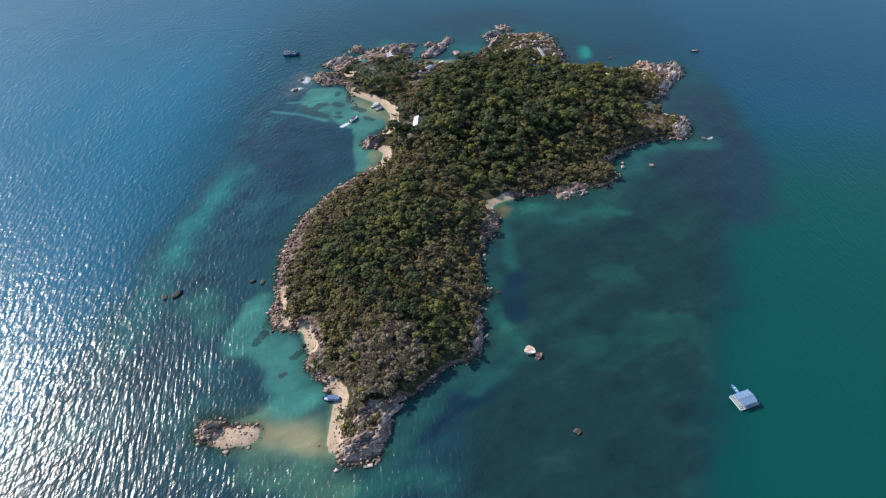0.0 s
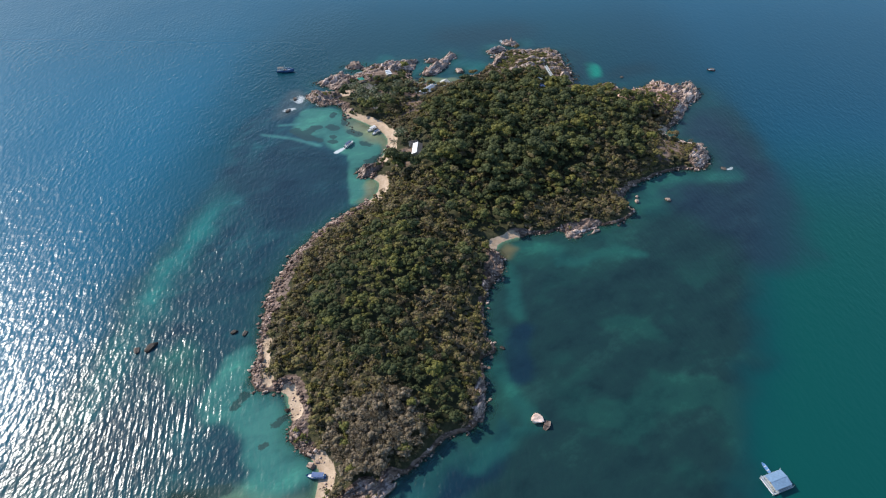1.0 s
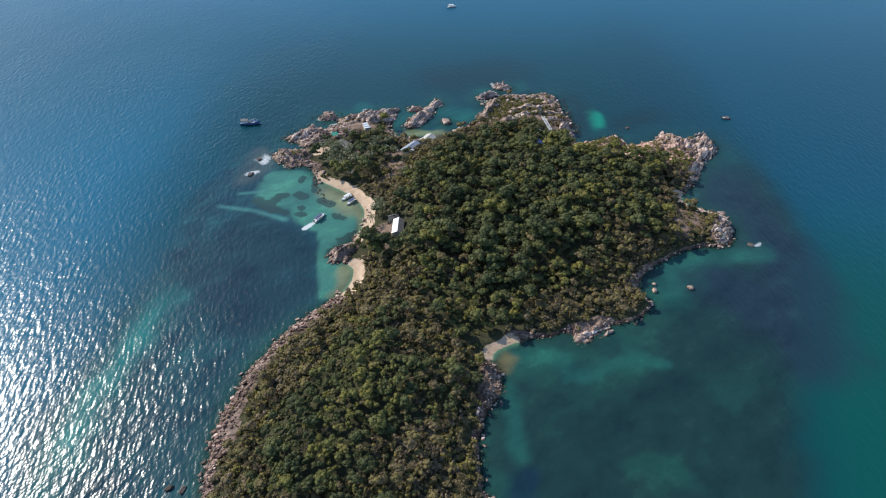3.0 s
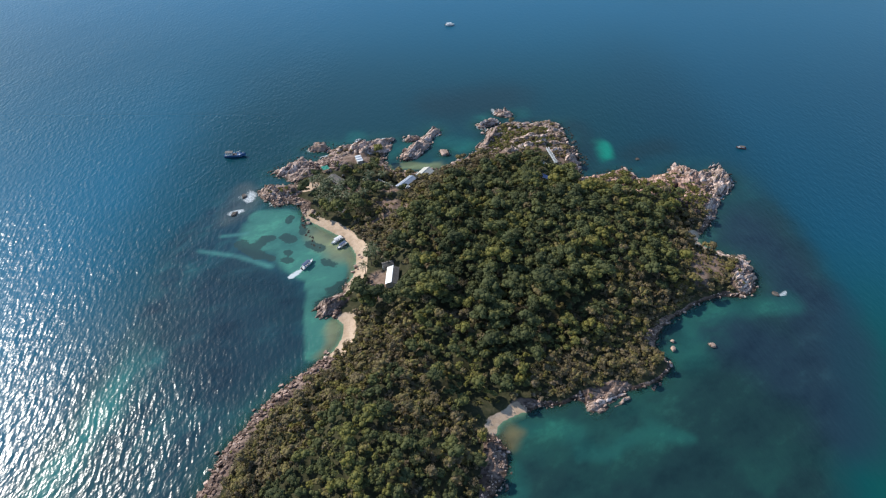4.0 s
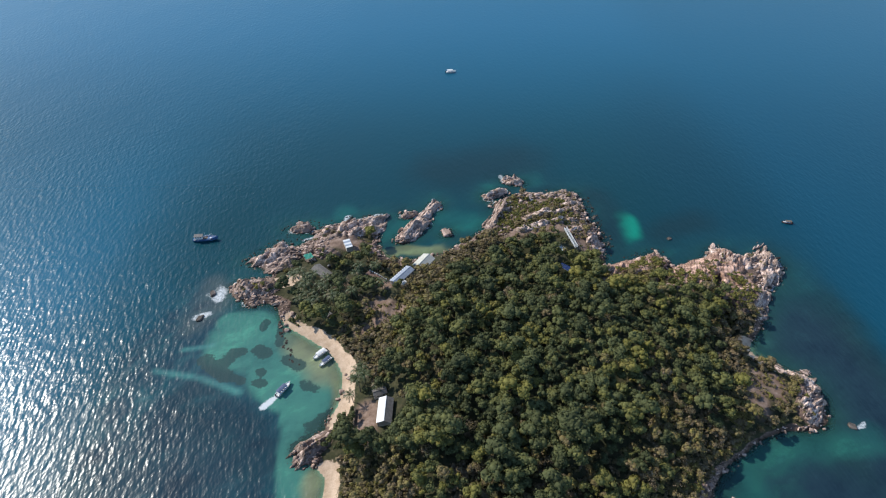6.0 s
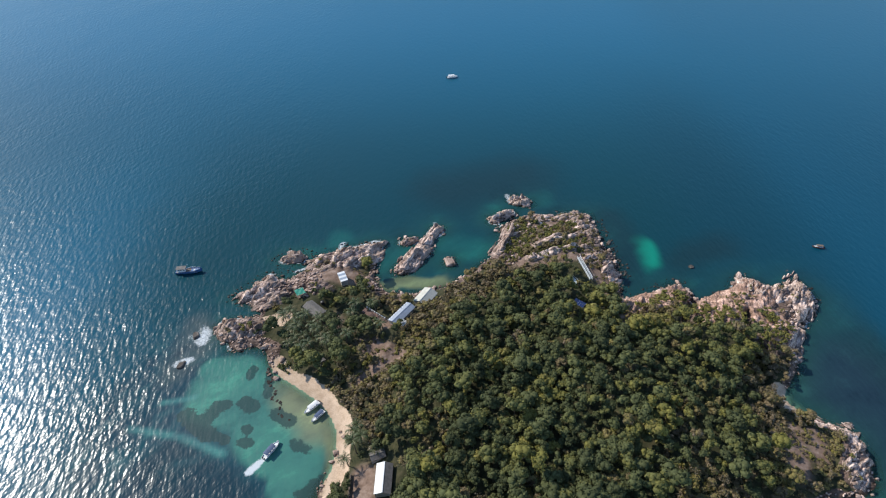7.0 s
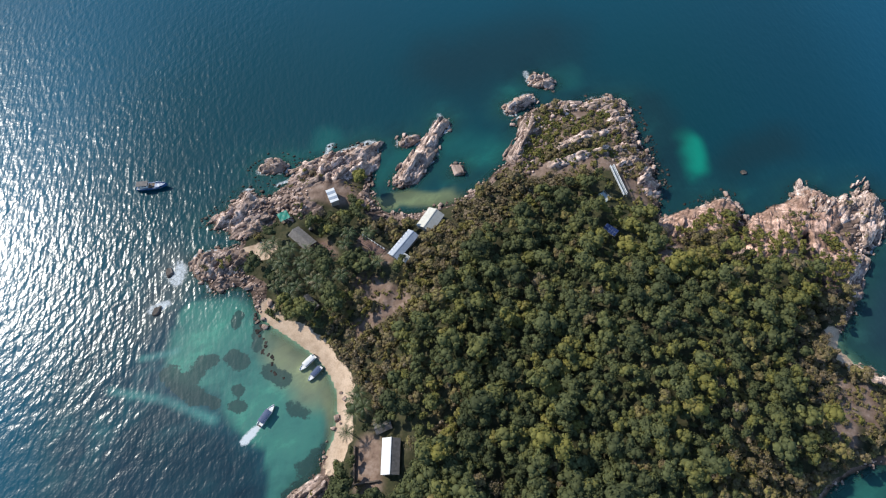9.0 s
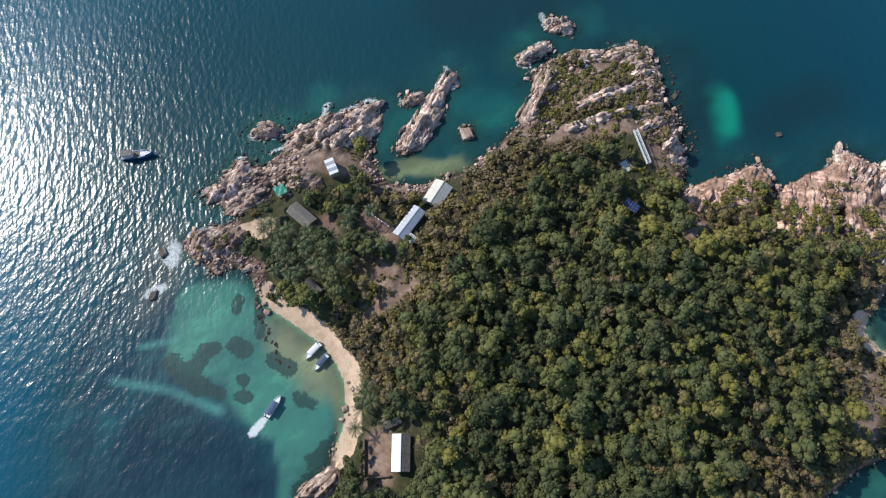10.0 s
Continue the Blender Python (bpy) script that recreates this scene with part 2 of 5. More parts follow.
# ---- materials ----
class Shade:
    """A node material, built line by line."""

    def __init__(self, name, roughness=0.8, metallic=0.0, specular=0.5):
        self.mat = bpy.data.materials.new(name)
        self.mat.use_nodes = True
        self.tree = self.mat.node_tree
        self.bsdf = self.tree.nodes["Principled BSDF"]
        self.bsdf.inputs["Roughness"].default_value = roughness
        self.bsdf.inputs["Metallic"].default_value = metallic
        self.bsdf.inputs["Specular IOR Level"].default_value = specular

    def node(self, kind, **inputs):
        n = self.tree.nodes.new(kind)
        for key, value in inputs.items():
            self.put(n.inputs[key.replace("_", " ")], value)
        return n

    def put(self, socket, value):
        if isinstance(value, bpy.types.NodeSocket):
            self.tree.links.new(value, socket)
        else:
            socket.default_value = value

    def place(self, scale=(1, 1, 1), turn=0.0, coords="Object"):
        c = self.tree.nodes.new("ShaderNodeTexCoord")
        m = self.tree.nodes.new("ShaderNodeMapping")
        m.inputs["Scale"].default_value = scale
        m.inputs["Rotation"].default_value = (0, 0, radians(turn))
        self.tree.links.new(c.outputs[coords], m.inputs["Vector"])
        return m.outputs[0]

    def drawn_out(self, long, turn):
        """Coordinates in which forms run long times their width in the direction turn (degrees from y)."""
        c = self.tree.nodes.new("ShaderNodeTexCoord")
        m = self.tree.nodes.new("ShaderNodeMapping")
        m.vector_type = "TEXTURE"
        m.inputs["Scale"].default_value = (1, long, 1)
        m.inputs["Rotation"].default_value = (0, 0, radians(turn))
        self.tree.links.new(c.outputs["Object"], m.inputs["Vector"])
        return m.outputs[0]

    def noise(self, size, detail=4.0, rough=0.55, where=None):
        n = self.node("ShaderNodeTexNoise", Scale=1.0 / size, Detail=detail, Roughness=rough)
        self.put(n.inputs["Vector"], where or self.place())
        return n.outputs["Fac"]

    def cells(self, size, where=None, feature="DISTANCE_TO_EDGE"):
        n = self.tree.nodes.new("ShaderNodeTexVoronoi")
        n.feature = feature
        n.inputs["Scale"].default_value = 1.0 / size
        self.put(n.inputs["Vector"], where or self.place())
        return n.outputs["Distance"]

    def ramp(self, fac, *stops):
        n = self.tree.nodes.new("ShaderNodeValToRGB")
        e = n.color_ramp.elements
        while len(e) < len(stops):
            e.new(0.5)
        for k, (at, col) in enumerate(stops):
            e[k].position = at
            e[k].color = (*col, 1) if not isinstance(col, float) else (col, col, col, 1)
        self.put(n.inputs[0], fac)
        return n.outputs[0]

    def mix(self, fac, a, b, mode="MIX"):
        n = self.tree.nodes.new("ShaderNodeMix")
        n.data_type, n.blend_type = "RGBA", mode
        for s, v in ((n.inputs[0], fac), (n.inputs[6], a), (n.inputs[7], b)):
            if isinstance(v, tuple) and len(v) == 3:
                v = (*v, 1)
            self.put(s, v)
        return n.outputs[2]

    def maths(self, op, a, b=0.0):
        n = self.tree.nodes.new("ShaderNodeMath")
        n.operation = op
        self.put(n.inputs[0], a)
        self.put(n.inputs[1], b)
        return n.outputs[0]

    def attribute(self, name, output="Fac"):
        n = self.tree.nodes.new("ShaderNodeAttribute")
        n.attribute_name = name
        return n.outputs[output]

    def random(self):
        return self.tree.nodes.new("ShaderNodeObjectInfo").outputs["Random"]

    def bump(self, height, strength=0.5, distance=0.1, after=None):
        n = self.node("ShaderNodeBump", Strength=strength, Distance=distance, Height=height)
        if after:
            self.put(n.inputs["Normal"], after)
        self.put(self.bsdf.inputs["Normal"], n.outputs[0])
        return n.outputs[0]

    def done(self, colour=None):
        if colour is not None:
            self.put(self.bsdf.inputs["Base Color"], (*colour, 1) if isinstance(colour, tuple) else colour)
        return self.mat


def plain(name, colour, roughness=0.6, metallic=0.0, wear=0.25, size=0.6):
    """Paint, wood or metal with stains and grain."""
    s = Shade(name, roughness, metallic)
    dark = tuple(c * (1 - wear) for c in colour)
    stain = s.ramp(s.noise(size, 5), (0.38, dark), (0.62, colour))
    s.bump(s.noise(size * 0.2), 0.2, 0.02)
    return s.done(stain)


def rock_colours(s, coarse=7.0, lie=-30):
    """Weathered pink-grey granite with dark joints and stains."""
    big = s.noise(coarse, 5)
    tone = s.ramp(big, (0.3, (0.23, 0.155, 0.12)), (0.46, (0.40, 0.29, 0.235)), (0.62, (0.54, 0.405, 0.34)), (0.78, (0.42, 0.325, 0.28)))
    grain = s.noise(0.7, 6, 0.75)
    tone = s.mix(0.7, tone, s.ramp(grain, (0.32, 0.35), (0.5, 0.85), (0.68, 1.0)), "MULTIPLY")
    streak = s.ramp(s.noise(1.5, 5, 0.7, s.place((0.22, 1.0, 0.6), lie)), (0.40, 0.15), (0.50, 0.85), (0.62, 1.0))
    return s.mix(0.8, tone, streak, "MULTIPLY")


def rock_material(name, loose, gain=1.0):
    s = Shade(name, 0.85, 0, 0.3)
    tone = rock_colours(s, 5.0)
    tone = s.mix(1.0, tone, gain if isinstance(gain, tuple) else (gain, gain, gain), "MULTIPLY")
    vary = s.tree.nodes.new("ShaderNodeNewGeometry").outputs["Random Per Island"] if loose else s.random()
    tint = s.ramp(vary, (0.0, (0.55, 0.52, 0.50)), (0.35, (0.95, 0.92, 0.89)), (0.8, (1.25, 1.23, 1.2)), (1.0, (1.6, 1.58, 1.54)))
    tone = s.mix(1.0, tone, tint, "MULTIPLY")
    height = s.node("ShaderNodeSeparateXYZ", Vector=s.tree.nodes.new("ShaderNodeNewGeometry").outputs["Position"]).outputs["Z"]
    tide = s.maths("ADD", height, s.maths("MULTIPLY", s.noise(2.0, 3), 0.8))
    tone = s.mix(1.0, tone, s.ramp(tide, (0.55, (0.36, 0.34, 0.32)), (1.0, (1.0, 1.0, 1.0))), "MULTIPLY")
    s.bump(s.noise(0.9, 6, 0.7), 0.7, 0.08)
    return s.done(tone)


def ground_material():
    s = Shade("island_ground", 0.9, 0, 0.2)
    soil = s.ramp(s.noise(2.2, 6, 0.65), (0.3, (0.026, 0.030, 0.014)), (0.5, (0.048, 0.048, 0.022)), (0.7, (0.085, 0.072, 0.040)))
    earth = s.ramp(s.noise(3.5, 6, 0.65), (0.3, (0.11, 0.072, 0.052)), (0.52, (0.205, 0.14, 0.105)), (0.75, (0.33, 0.25, 0.20)))
    sand = s.ramp(s.noise(4.0, 5), (0.3, (0.44, 0.31, 0.205)), (0.6, (0.61, 0.455, 0.325)))
    sand = s.mix(0.5, sand, s.ramp(s.noise(0.5, 4), (0.35, 0.7), (0.6, 1.0)), "MULTIPLY")
    rock = rock_colours(s)
    rock = s.mix(1.0, rock, s.ramp(s.noise(16.0, 3), (0.35, (0.36, 0.33, 0.31)), (0.6, (0.7, 0.67, 0.65))), "MULTIPLY")
    col = s.mix(s.attribute("earth"), soil, earth)
    ragged = s.maths("ADD", s.attribute("rock"), s.maths("MULTIPLY", s.maths("SUBTRACT", s.noise(2.5, 5), 0.5), 0.9))
    col = s.mix(s.ramp(ragged, (0.42, 0.0), (0.58, 1.0)), col, rock)
    ragged = s.maths("ADD", s.attribute("sand"), s.maths("MULTIPLY", s.maths("SUBTRACT", s.noise(3.0, 6, 0.65), 0.5), 1.5))
    col = s.mix(s.ramp(ragged, (0.4, 0.0), (0.56, 1.0)), col, sand)
    # wet and weedy below the tide line
    wet = s.maths("MULTIPLY", s.attribute("wet"), s.maths("SUBTRACT", 1.0, s.maths("MULTIPLY", s.attribute("sand"), 0.75)))
    col = s.mix(wet, col, s.mix(1.0, col, (0.42, 0.40, 0.36), "MULTIPLY"))
    s.bump(s.noise(1.3, 7, 0.7), 0.8, 0.13)
    return s.done(col)


def water_material():
    s = Shade("sea_water", 1.0, 0, 0.0)
    body = s.attribute("tint", "Color")
    mottle = s.noise(16, 8, 0.68, s.drawn_out(1.8, -60))
    reef = s.attribute("reef")
    body = s.mix(reef, body, s.mix(1.0, body, s.ramp(mottle, (0.34, (0.62, 0.66, 0.74)), (0.48, (0.96, 0.96, 0.98)), (0.56, (1.04, 1.06, 1.03)), (0.68, (1.55, 1.6, 1.42))), "MULTIPLY"))
    ragged = s.maths("ADD", s.attribute("weed"), s.maths("MULTIPLY", s.maths("SUBTRACT", s.noise(2.4, 6, 0.7), 0.5), 1.3))
    body = s.mix(s.ramp(ragged, (0.46, 0.0), (0.60, 0.85)), body, s.mix(s.noise(0.9, 4), (0.010, 0.036, 0.036), (0.035, 0.068, 0.058)))
    foam_noise = s.noise(1.5, 8, 0.85)
    foam = s.ramp(s.maths("MULTIPLY", s.attribute("foam"), foam_noise), (0.34, 0.0), (0.50, 1.0))
    body = s.mix(foam, body, (0.55, 0.58, 0.58))
    s.bsdf.inputs["Coat Weight"].default_value = 1.0
    s.bsdf.inputs["Coat IOR"].default_value = 1.345
    smooth = s.ramp(s.attribute("open"), (0.25, 0.32), (0.7, 0.28), (1.0, 0.255))
    s.put(s.bsdf.inputs["Coat Roughness"], s.mix(foam, smooth, (0.8, 0.8, 0.8)))
    gusts = s.ramp(s.noise(48.0, 4, 0.55, s.drawn_out(2.2, -30)), (0.36, 0.62), (0.6, 1.0))
    open_water = s.maths("MULTIPLY", s.attribute("open"), gusts)
    crests = s.noise(2.0, 1, 0.4, s.drawn_out(3.2, 10))
    cross = s.noise(2.8, 2, 0.5, s.drawn_out(2.0, -28))
    chop = s.noise(1.1, 3, 0.55, s.drawn_out(1.4, 25))
    swell = s.attribute("swell")
    n = s.bump(s.maths("MULTIPLY", s.noise(1.6, 2, 0.4, s.drawn_out(6.0, 13)), swell), 1.0, 0.40)
    open_water = s.maths("MULTIPLY", open_water, s.maths("SUBTRACT", 1.0, s.maths("MULTIPLY", swell, 0.45)))
    n = s.bump(s.maths("MULTIPLY", crests, open_water), 1.0, 0.46, n)
    n = s.bump(s.maths("MULTIPLY", cross, open_water), 1.0, 0.56, n)
    n = s.bump(s.maths("MULTIPLY", chop, open_water), 1.0, 0.13, n)
    s.put(s.bsdf.inputs["Coat Normal"], n)
    s.tree.links.remove(s.bsdf.inputs["Normal"].links[0])
    s.put(s.bsdf.inputs["Base Color"], body)
    clear = s.node("ShaderNodeBsdfTransparent", Color=(0.55, 0.86, 0.82, 1))
    blend = s.tree.nodes.new("ShaderNodeMixShader")
    s.put(blend.inputs[0], s.maths("MAXIMUM", s.attribute("cover"), foam))
    s.put(blend.inputs[1], clear.outputs[0])
    s.put(blend.inputs[2], s.bsdf.outputs[0])
    s.put(s.tree.nodes["Material Output"].inputs["Surface"], blend.outputs[0])
    return s.mat


def leaf_material():
    s = Shade("foliage", 0.7, 0, 0.1)
    tone = s.attribute("tone")
    col = s.ramp(tone, (0.0, (0.053, 0.062, 0.029)), (0.22, (0.102, 0.113, 0.047)), (0.5, (0.198, 0.180, 0.046)), (0.68, (0.215, 0.178, 0.070)),
                 (0.80, (0.160, 0.124, 0.066)), (0.92, (0.215, 0.168, 0.105)), (1.0, (0.27, 0.21, 0.145)))
    patch = s.ramp(s.noise(1.1, 4), (0.35, 0.74), (0.65, 1.2))
    col = s.mix(1.0, col, patch, "MULTIPLY")
    thin = s.node("ShaderNodeBsdfTranslucent", Color=col)
    both = s.tree.nodes.new("ShaderNodeMixShader")
    both.inputs[0].default_value = 0.2
    s.put(both.inputs[1], s.bsdf.outputs[0])
    s.put(both.inputs[2], thin.outputs[0])
    s.put(s.tree.nodes["Material Output"].inputs["Surface"], both.outputs[0])
    return s.done(col)


GRANITE, GRANITE_LOOSE = rock_material("granite", False, 1.15), rock_material("granite_rubble", True, 1.25)
GROUND, WATER, LEAF = ground_material(), water_material(), leaf_material()
BARK = plain("bark", (0.17, 0.13, 0.10), 0.9, wear=0.5, size=0.3)

# ---- ground and sea ----
GROUND_SHEET = sheet("ground", GZ, GROUND)
GROUND_SHEET.data.polygons.foreach_set("use_smooth", (GROCK[:-1, :-1] < 0.4).ravel())
ground = tagged(GROUND_SHEET, "wooded granite island ground running down to a sandy seabed", "ground", kind="structure")
for key, values in (("sand", GSAND), ("rock", GROCK), ("earth", GEARTH), ("wet", step(1.0, 0.2, GZ))):
    ground.data.attributes.new(key, "FLOAT", "POINT").data.foreach_set("value", values.ravel().astype(np.float32))


def linear(r, g, b):
    return 0.72 * np.array([((c / 255 + 0.055) / 1.055) ** 2.4 for c in (r, g, b)])


def sea_fields():
    """Colour of the water over deep ground, reef flats, weed and sand, with far sky reflection and haze painted in; how
    opaque it is; foam.
    """
    off = -GD
    x = MX + 16 * (fbm(MX, MY, 42, 90, 3) - 0.5) + 9 * (fbm(MX, MY, 13, 93, 3) - 0.5)
    y = MY + 16 * (fbm(MX, MY, 42, 96, 3) - 0.5) + 9 * (fbm(MX, MY, 13, 99, 3) - 0.5)
    warp = 22 * (fbm(x, y, 60, 90, 3) - 0.5)
    off = np.maximum(off, 0)
    col = np.ones(x.shape + (3,)) * linear(6, 68, 77)

    def lay(mask, colour):
        m = np.clip(mask, 0, 1)[..., None]
        col[:] = col * (1 - m) + m * linear(*colour)

    # bluer towards the far north: grazing sky reflection and haze put into the colour
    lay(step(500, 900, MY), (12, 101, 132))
    lay(step(190, 270, MX) * step(240, 420, MY) * 0.75, (10, 93, 120))
    lay(step(-120, -230, x) * step(760, 380, y), (12, 105, 134))
    lay(step(440, 500, y) * step(720, 545, y) * step(-200, -70, x) * step(250, 170, x) * 0.4, (6, 58, 64))
    lay(step(120, 200, MX) * step(300, 480, MY) * step(800, 560, MY) * 0.5, (8, 66, 86))
    east_edge = 108 + 0.42 * (y - 95) + 0.5 * warp
    east = step(12, -12, x - np.minimum(east_edge, 226)) * step(500, 400, y + 0.5 * warp) * step(-20, 10, x)
    west_edge = np.interp(y, [60, 116, 171, 238, 298, 359, 419, 470], [-185, -182, -176, -168, -158, -152, -146, -130]) + 0.4 * warp
    west = step(-8, 8, x - west_edge) * step(480, 440, y) * step(20, 0, x)
    reef = np.maximum(east, west)
    lay(step(-12, 25, x - east_edge) * step(440, 260, y + 0.4 * warp), (4, 85, 79))
    lay(east, (30, 61, 61))
    lay(west * 0.9, (32, 70, 82))
    # pale sand along the western reef's edge, and broken sand on the flats
    rim = np.exp(-((x - west_edge - 15) / 9.0) ** 2) * step(350, 300, y) * step(130, 230, y)
    lay(rim * (0.5 + 0.5 * step(0.35, 0.7, fbm(x, y, 30, 44, 3))), (40, 126, 122))
    flat = fbm(x * 0.6, y, 22, 51, 5)
    lay(east * step(0.50, 0.66, flat) * step(285, 235, y) * step(50, 66, x) * 0.4, (38, 96, 84))
    lay(west * step(0.5, 0.68, flat) * step(250, 190, y) * 0.22, (46, 116, 114))
    lay(zone(x, y, [(-132, 194, -120, 184, 9)], 0.2) * 0.7, (50, 116, 104))
    streaks = ridged(x, y, 40, 7, 64, 29)
    lay(west * step(0.62, 0.8, streaks) * step(230, 270, y) * 0.35, (44, 100, 104))
    # dark weed beds
    lay(zone(x, y, [(42, 216, 41, 188, 8), (2, 131, 20, 144, 8), (-10, 118, 2, 131, 7), (22, 148, 26, 158, 4)], 0.45) * 0.85, (18, 46, 66))
    lay(zone(x + warp * 0.3, y, [(192, 410, 208, 335, 24), (206, 335, 196, 282, 24), (150, 340, 190, 300, 22)], 0.35) * 0.7, (36, 56, 72))
    lay(zone(x, y + warp * 0.3, [(-115, 345, -95, 320, 30), (-108, 366, -84, 350, 20), (-70, 330, -90, 300, 10)], 0.5) * 0.9, (32, 62, 74))
    # fringe along the shore
    lay(np.exp(-off / 6.0) * 0.8, (50, 100, 90))
    lay(zone(x, y + warp * 0.2, [(44, 284, 70, 276, 5), (66, 270, 110, 274, 3.5), (38, 262, 40, 230, 5), (30, 190, 40, 160, 5), (45, 160, 12, 140, 4),
                                 (128, 320, 140, 345, 9), (140, 345, 195, 352, 7), (0, 100, -30, 92, 6)], 0.2) * 0.55, (42, 108, 98))
    comb = 0.35 + 0.65 * step(0.4, 0.75, ridged(x, y, 16, 5, 30, 35))
    lay(zone(x, y, [(48, 274, 98, 276, 9), (98, 278, 126, 316, 10), (126, 316, 150, 340, 10), (150, 342, 180, 350, 7)], 0.2) * comb * 0.42, (42, 100, 88))
    lay(zone(x, y, [(-24, 101, -12, 120, 5), (-12, 122, 2, 140, 4.5), (2, 142, 26, 158, 5), (28, 160, 31, 215, 5)], 0.2) * 0.4, (40, 98, 88))
    # the cove, the southern lagoon and the sand bar
    wx, wy = 0.35 * x + 0.65 * MX, 0.35 * y + 0.65 * MY
    lagoon = zone(wx, wy, [(-98, 414, -64, 402, 17), (-84, 420, -62, 382, 18), (-56, 376, -57, 348, 9), (-57, 348, -52, 322, 9), (-104, 428, -92, 430, 9)], 0.75)
    bar = np.where(wx < -67, 372 - 0.52 * (wx + 67), 372 - 14 * np.clip(wx + 67, 0, 4))
    lay(lagoon * step(-2.5, 2.5, wy - bar), (72, 133, 119))
    lay(step(-2, 2, bar - wy) * zone(wx, wy, [(-110, 380, -80, 362, 12), (-80, 362, -74, 350, 10)], 0.6) * 0.9, (30, 62, 72))
    lay(zone(x + warp * 0.3, y, [(-66, 416, -52, 403, 11), (-46, 396, -44, 372, 3.5), (-48, 340, -50, 322, 6)], 0.3), (136, 144, 112))
    lay(zone(x + warp * 0.3, y, [(-84, 168, -68, 150, 15), (-98, 168, -92, 196, 10), (-70, 135, -58, 142, 10)]) * 0.85, (72, 142, 130))
    lay(zone(x, y + warp * 0.15, [(-86, 119, -50, 119, 10)], 0.15), (112, 142, 116))
    lay(zone(0.3 * x + 0.7 * MX, 0.3 * y + 0.7 * MY, [(-86, 119.5, -66, 119, 5.5), (-66, 119, -50, 116, 6.5)], 0.2), (160, 154, 118))
    lay(zone(x + warp * 0.3, y, [(-80, 102, -40, 96, 11)]) * 0.5, (88, 132, 104))
    lay(zone(x, y, [(-14, 486, 8, 486, 7), (-28, 486, -20, 484, 5)]), (122, 134, 100))
    lay(zone(x + 0.25 * warp, y, [(124, 514, 126, 497, 7.0)], 0.25), (14, 146, 120))
    lay(zone(x, y, [(42, 280, 38, 275, 3.6)], 0.1) * 0.9, (128, 120, 84))
    lay(zone(x, y, [(-26, 506, -12, 516, 8), (10, 516, 34, 510, 10), (40, 550, 72, 560, 7), (-70, 512, -50, 524, 6)], 0.1) * 0.45, (34, 116, 106))
    lay(zone(x, y, [(15, 572, 62, 588, 26), (110, 486, 114, 545, 11), (150, 500, 175, 512, 12)], 0.1) * 0.6, (24, 50, 54))
    lay(zone(x, y, [(-123, 426, -119, 456, 8)], 0.1) * 0.6, (92, 100, 96))
    # dark coral heads in the cove
    heads = zone(wx, wy, [(-77.7, 427, -76.4, 415, 2.6), (-87, 430, -87.4, 425, 2.4), (-70.8, 405, -64, 400.5, 4.0), (-86, 410.5, -83, 409, 4.2), (-97.4, 408, -95, 409, 3.8),
                          (-81.5, 396.6, -81, 395.5, 2.8), (-80.5, 389, -78.6, 388.4, 3.0), (-110, 403, -98, 394, 4.4), (-98, 394, -88, 390, 2.8), (-104, 399, -99, 405, 4.0)], 0.1)
    heads = np.maximum(heads, 0.75 * zone(wx, wy, [(-60, 389, -55, 387, 4), (-54, 366, -46, 372, 4), (-58, 355, -50, 366, 4), (-92, 168, -88, 176, 3), (-72, 160, -68, 164, 2.5), (-76, 150, -74, 151, 2), (-105, 128, -86, 131, 4)], 0.1))
    # ragged dark weed along the north-east and north shores
    lay(np.exp(-off / 9.0) * step(440, 470, y) * step(20, 60, x) * 0.7, (22, 66, 72))
    depth = off * np.where(GSAND > 0.3, 0.30, 0.34)
    cover = np.clip(1 - np.exp(-depth / 0.8), 0.0, 1.0)
    cover = np.maximum(cover, step(-0.4, -3.0, GZ))
    swash = np.exp(-((off - 1.2) / 1.5) ** 2)
    open_side = np.maximum(np.maximum(step(480, 500, y), step(462, 468, MY) * step(104, 112, MX)), zone(x, y, [(-112, 480, -104, 450, 12), (186, 440, 214, 470, 12)]))
    foam = swash * open_side * step(0.44, 0.6, fbm(x, y, 9, 81, 2)) * (1 - zone(x, y, [(-25, 490, 30, 490, 16)]))
    breakers = [(190, 359, 193, 359, 2.2), (-123, 430, -121, 434, 4.5), (-122, 447, -118, 454, 5.0), (-29, 521, -40, 520, 2.2), (-79, 511, -88, 508, 3.0), (-72, 504, -78, 500, 3), (-4, 520, -8, 524, 3.5), (4, 537, 6, 533, 3),
                (53, 565, 57, 556, 3), (-48, 519, -60, 513.5, 2.2)]
    foam = np.maximum(foam, zone(x, y, breakers, 0.1) * 0.95)
    foam = np.maximum(foam, zone(x, y, [(-70.6, 381, -72.2, 378.5, 1.6), (-72.2, 378.5, -74.6, 375, 2.4)], 0.0) * 1.25)
    # the boat's wake
    wake = [(-89, 384, -110, 392.5, 1.8), (-110, 392.5, -134, 397.5, 1.6), (-110, 413, -124, 410, 1.4)]
    lay(zone(MX, MY + 0.2 * warp, wake, 0.1) * 0.5, (92, 160, 150))
    # sheltered water lies smoother
    calm = np.maximum(zone(MX, MY, [(-100, 405, -60, 395, 26), (-55, 385, -55, 350, 16), (-75, 160, -60, 150, 16), (-84, 118, -50, 119, 12), (-15, 486, 30, 492, 14)], 0.3) * 0.82,
                      np.maximum(step(0, 45, MX) * step(500, 440, MY), step(60, 150, MX) * step(900, 600, MY)) * 0.62)
